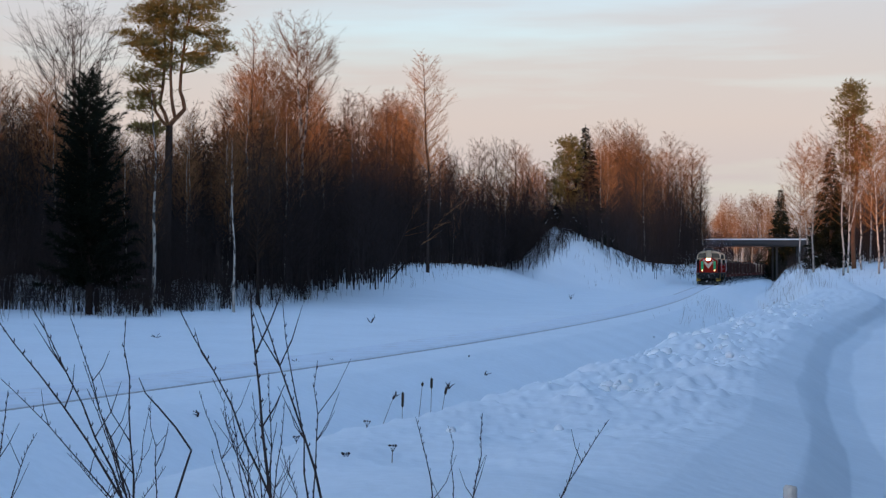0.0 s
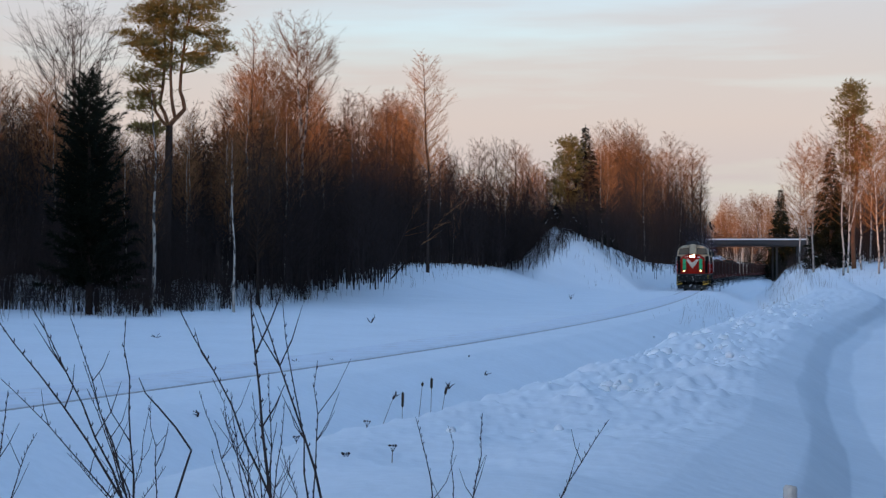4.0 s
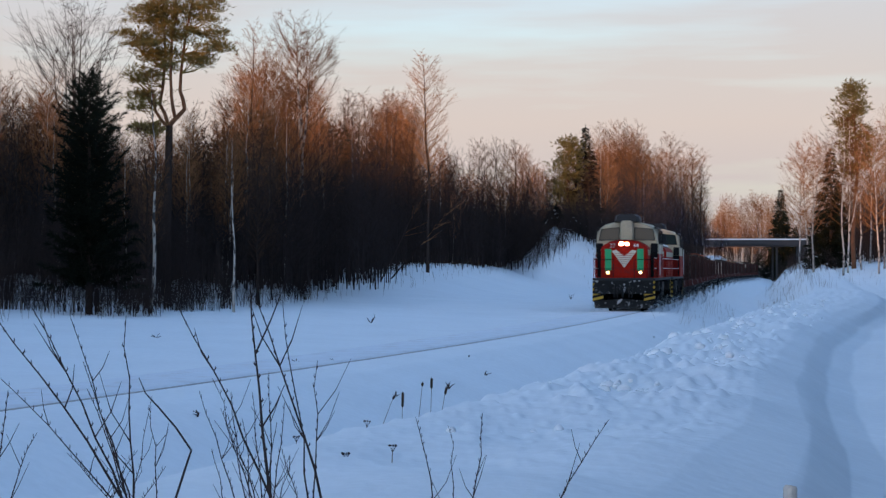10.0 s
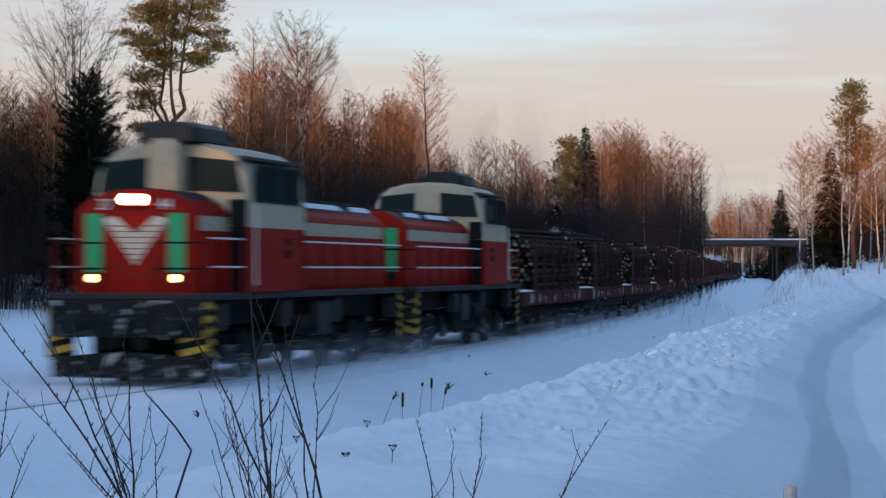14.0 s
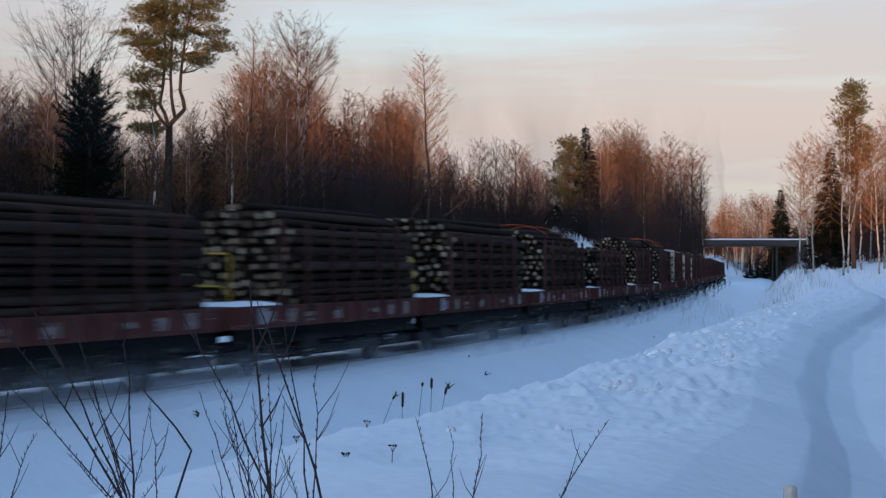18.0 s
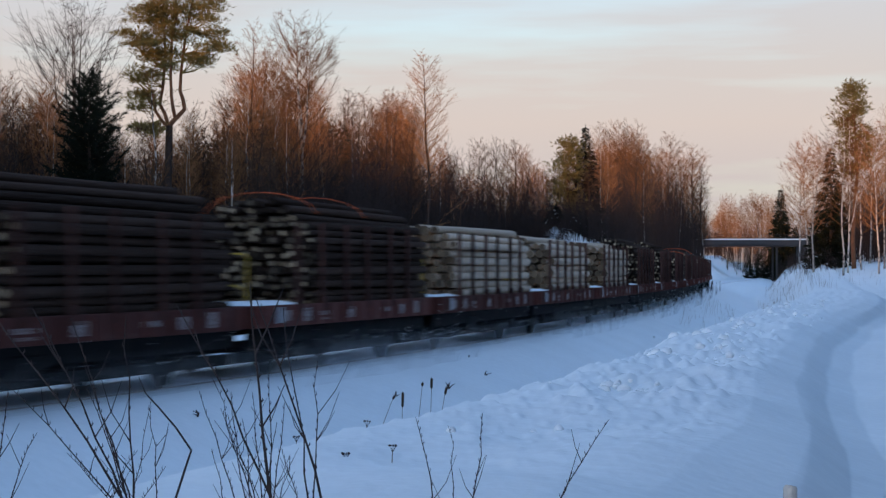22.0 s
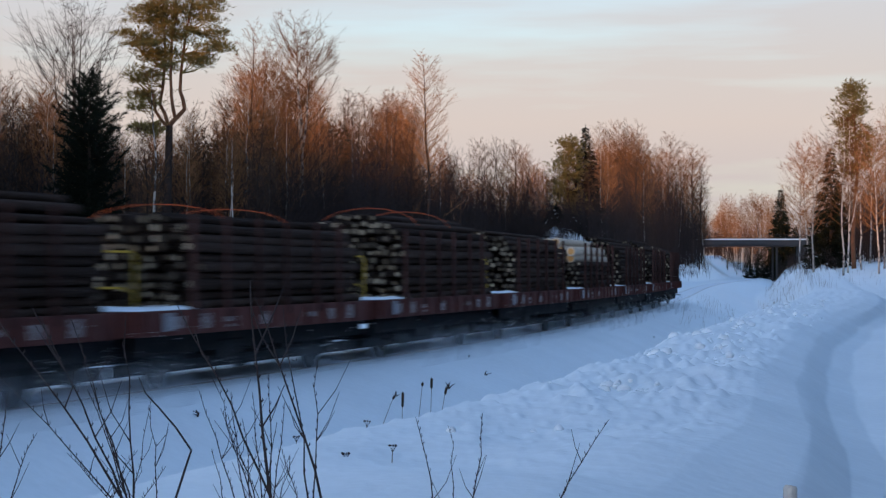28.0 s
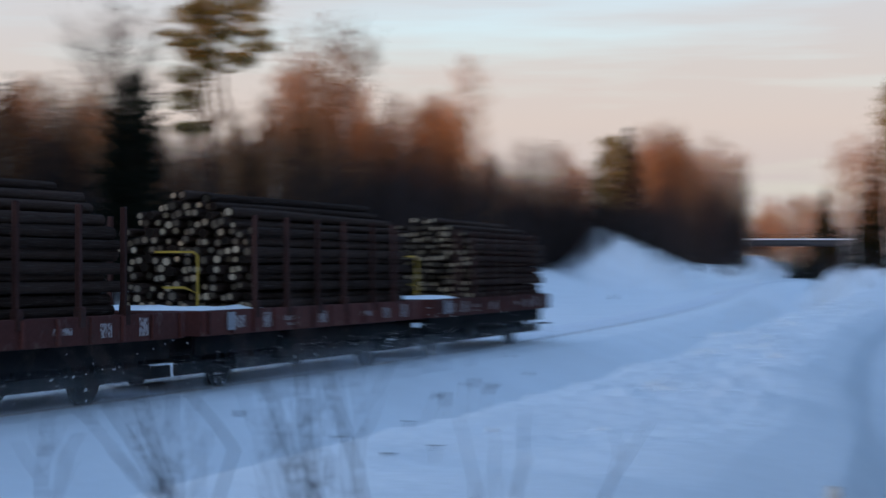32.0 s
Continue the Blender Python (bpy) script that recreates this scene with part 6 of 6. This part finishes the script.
willow(X(480), D, sprouts(480, [(477, 437, 498, 10), (478, 310, 538, 7.5), (566, 452, 525, 8), (545, 498, 540, 5.5), (556, 563, 638, 5), (410, 348, 695, 4.5), (440, 370, 672, 4.5), (437, 414, 690, 4.5),
                                (462, 446, 695, 4.5), (480, 474, 660, 5), (486, 503, 712, 4.5), (526, 504, 790, 4), (452, 398, 720, 4.5), (440, 425, 745, 4), (470, 492, 745, 4), (392, 372, 800, 4), (500, 520, 800, 3.5)]), 2)
willow(X(810), D, [(-0.06, X(738) - X(785), 0, Zt(738), 0.005), (0, X(796) - X(808), 0.1, Zt(755), 0.0035), (0.05, X(853) - X(828), 0, Zt(730), 0.005)], 3)
willow(X(985), D, sprouts(985, [(992, 1075, 742, 5)]), 4)
willow(X(-20), D, [(0, X(65) - X(-20), 0, Zt(765), 0.005), (0, X(20) - X(-20), 0, Zt(690), 0.006)], 5)


def snow_clods():
    """Broken lumps of ploughed snow along the bank beside the road."""
    rnd = random.Random(15)
    sh = Shape()
    for _ in range(1500):
        s, d = rnd.uniform(-66, 10), rnd.gauss(10.3, 0.6)
        if not 9.4 < d < 11.8:
            continue
        d += float(np.interp(s, ROAD_S, ROAD_SHIFT))
        p = on_track(s, d)
        if fbm(np.array(p.x * 0.9 + 3), np.array(p.y * 0.45), 2) < 0.40 + 0.12 * rnd.random():
            continue
        r = rnd.uniform(0.012, 0.045) if rnd.random() < 0.80 else rnd.uniform(0.05, 0.12)
        z = ground_z(p.x, p.y) - r * 0.05
        turn = rnd.uniform(0, 6.28)
        jag = [rnd.uniform(0.62, 1.25) for _ in range(7)]
        rings = []
        for k, (rr, zz) in enumerate(((0.6, -0.6), (1.0, -0.2), (0.98, 0.2), (0.78, 0.5), (0.4, 0.68), (0.08, 0.74))):
            rings.append([(p.x + r * rr * jag[j] * math.cos(a + turn), p.y + r * rr * jag[j] * math.sin(a + turn), z + r * zz * rnd.uniform(0.7, 1.25)) for j, a in ((j, 2 * math.pi * j / 7) for j in range(7))])
        sh.loft(rings)
    thing("snow_clods", "broken lumps of ploughed snow on the roadside bank", "snow", data=sh.mesh("snow_clods", SNOW, smooth=True), kind="stuff")


snow_clods()


def cattails():
    rnd = random.Random(6)
    for px, top, bottom, hl, lean in ((713, 692, 735, 0.2, 0.02), (764, 667, 722, 0.14, 0.02), (790, 683, 722, 0.1, 0.14), (748, 675, 728, 0.05, 0.08), (698, 698, 706, 0.05, 0.3)):
        y = 30.0
        x, zt = U(px) * y, 2.041 + (476.6 - top) / F * y
        zb = ground_z(x, y) - 0.1
        c = thing("cattail", "dry cattail stem with dark brown head in the ditch", "reed", "cattails", pose(x, y, zb))
        h = zt - zb
        lx = lean * h
        part("stem", Shape().tube([(-lx, 0, 0), (-lx * 0.5, 0, h * 0.6), (0, 0, h)], [0.007, 0.006, 0.003], 5), DRY, c)
        part("head", Shape().tube([(-hl * lean * 1.2, 0, h - hl - 0.02), (-hl * lean, 0, h - hl), (0, 0, h - 0.03), (0, 0, h - 0.015)], [0.008, 0.018, 0.018, 0.006], 8), CATTAIL, c)


cattails()


def stake():
    """Top of a sawn stake that marks the road's edge, deep in the snow."""
    y = 10.5
    x, top = U(1398) * y, 2.041 + (476.6 - 859) / F * y
    low = min(ground_z(x, y), top - 0.1) - 0.15
    o = thing("marker_stake", "weathered pale wooden stake stuck in the roadside snow", "stake", "", pose(x, y, 0, 0, 0, 12))
    sh = Shape()
    sh.tube([(-0.01, 0, low), (0.0, 0, top - 0.012), (0.002, 0, top)], [0.037, 0.034, 0.027], 10)
    part("post", sh, OLD_WOOD, o)


stake()


def dry_umbels():
    """Dead umbellifer stalks with seed heads, on the bank."""
    rnd = random.Random(19)
    for px, top, bottom, lean in ((612, 802, 842, -0.35), (695, 787, 832, 0.04), (668, 860, 890, 0.1), (301, 846, 890, 0.2), (525, 772, 800, 0.05), (650, 745, 770, 0.2)):
        y = 14.5 if bottom > 800 else 17.5
        x, zt = U(px) * y, 2.041 + (476.6 - top) / F * y
        zb = min(ground_z(x, y) - 0.05, zt - 0.12)
        h = zt - zb
        o = thing("dry_umbel", "dead brown umbel stalk standing in the snow", "weed", "dead umbels", pose(x - lean * h, y, zb))
        tip = Vector((lean * h, 0, h - 0.03))
        part("stem", Shape().tube([(0, 0, 0), tuple(tip)], [0.004, 0.003], 5), DRY, o)
        sh = Shape()
        for k in range(9):
            a = k * 0.7
            e = tip + Vector((math.cos(a) * 0.025, math.sin(a) * 0.025, 0.02 + 0.012 * rnd.random()))
            sh.tube([tip - Vector((0, 0, 0.02)), e], [0.0018, 0.0012], 3)
            sh.tube([e - Vector((0, 0, 0.004)), e, e + Vector((0, 0, 0.007))], [0.002, 0.008, 0.003], 5)
        part("seed_head", sh, WILLOW, o)


dry_umbels()


def debris():
    """Twigs, leaves and stones lying on or poking from the snow."""
    rnd = random.Random(23)
    for px, py, y, size in ((858, 665, 31, 0.22), (830, 632, 37, 0.12), (1157, 598, 44, 0.12), (657, 572, 66, 0.55), (277, 598, 60, 0.22), (525, 642, 46, 0.16), (1010, 530, 112, 0.7), (793, 690, 29, 0.3), (700, 705, 28, 0.2), (350, 742, 20, 0.25), (590, 640, 47, 0.12)):
        ys = np.arange(24.0, 150.0, 0.25)
        up = 2.041 + (476.6 - py) / F * ys
        y = float(ys[np.argmax(ground_height(U(px) * ys, ys) > up)]) or y
        x = U(px) * y
        z = ground_z(x, y)
        b = thing("dead_twig", "small dark dead twig poking from the snow", "twig", "dead twigs", pose(x, y, z, 0, 0, rnd.uniform(0, 360)))
        sh = Shape()
        for k in range(4):
            a = rnd.uniform(0.2, 2.9)
            l = size * rnd.uniform(0.5, 1.0)
            sh.tube([(0, 0, -0.02), (math.cos(a) * l * 0.5, rnd.gauss(0, 0.1) * l, math.sin(a) * l * 0.35), (math.cos(a) * l, rnd.gauss(0, 0.15) * l, math.sin(a) * l * 0.6)], [0.012 * (1 + size), 0.009 * (1 + size), 0.004], 4)
        part("twig", sh, WILLOW, b)


debris()


def dry_grass():
    """Thin dry stalks poking through the snow on the slopes and at the wood's foot."""
    rnd = random.Random(8)
    sh = Shape()

    def stalk(x, y, h, r):
        z = ground_z(x, y) - 0.03
        a, l = rnd.uniform(0, 6.28), h * rnd.uniform(0.1, 0.5)
        sh.tube([(x, y, z), (x + math.cos(a) * l * 0.4, y + math.sin(a) * l * 0.4, z + h * 0.6), (x + math.cos(a) * l, y + math.sin(a) * l, z + h)], [r, r * 0.8, r * 0.3], 3, caps=False)

    def by_line(s0, s1, d0, d1, n, h0, h1, r):
        for _ in range(n):
            p = on_track(rnd.uniform(s0, s1), rnd.uniform(d0, d1))
            stalk(p.x, p.y, rnd.uniform(h0, h1), r)

    by_line(8, 70, 2.0, 4.5, 110, 0.15, 0.6, 0.006)
    by_line(90, 250, 7, 16, 500, 0.2, 0.9, 0.008)
    by_line(60, 110, 6, 11, 160, 0.3, 0.9, 0.008)
    by_line(100, 160, -14, -6, 120, 0.3, 1.0, 0.010)
    by_line(-25, 95, -20, -14.5, 260, 0.3, 1.2, 0.007)
    thing("dry_stalks", "thin dry brown stalks poking through the snow", "grass", data=sh.mesh("dry_stalks", DRY), kind="stuff")


dry_grass()


# ======================= movement =======================
def motions():
    for ob, ahead, length, flip in TRAIN:
        walk(ob, [(t, vehicle_pose(t, ahead, length, flip)) for t in np.linspace(0, 32, 65)])
        way = -1 if flip else 1
        for child in ob.children:
            if child.name.startswith("wheelset"):
                x, _, z = child.location
                step = SPEED / FPS / z
                walk(child, [(k / FPS, pose(x, 0, z, 0, way * math.degrees(step * k) % 360, 0)) for k in range(961)])


motions()
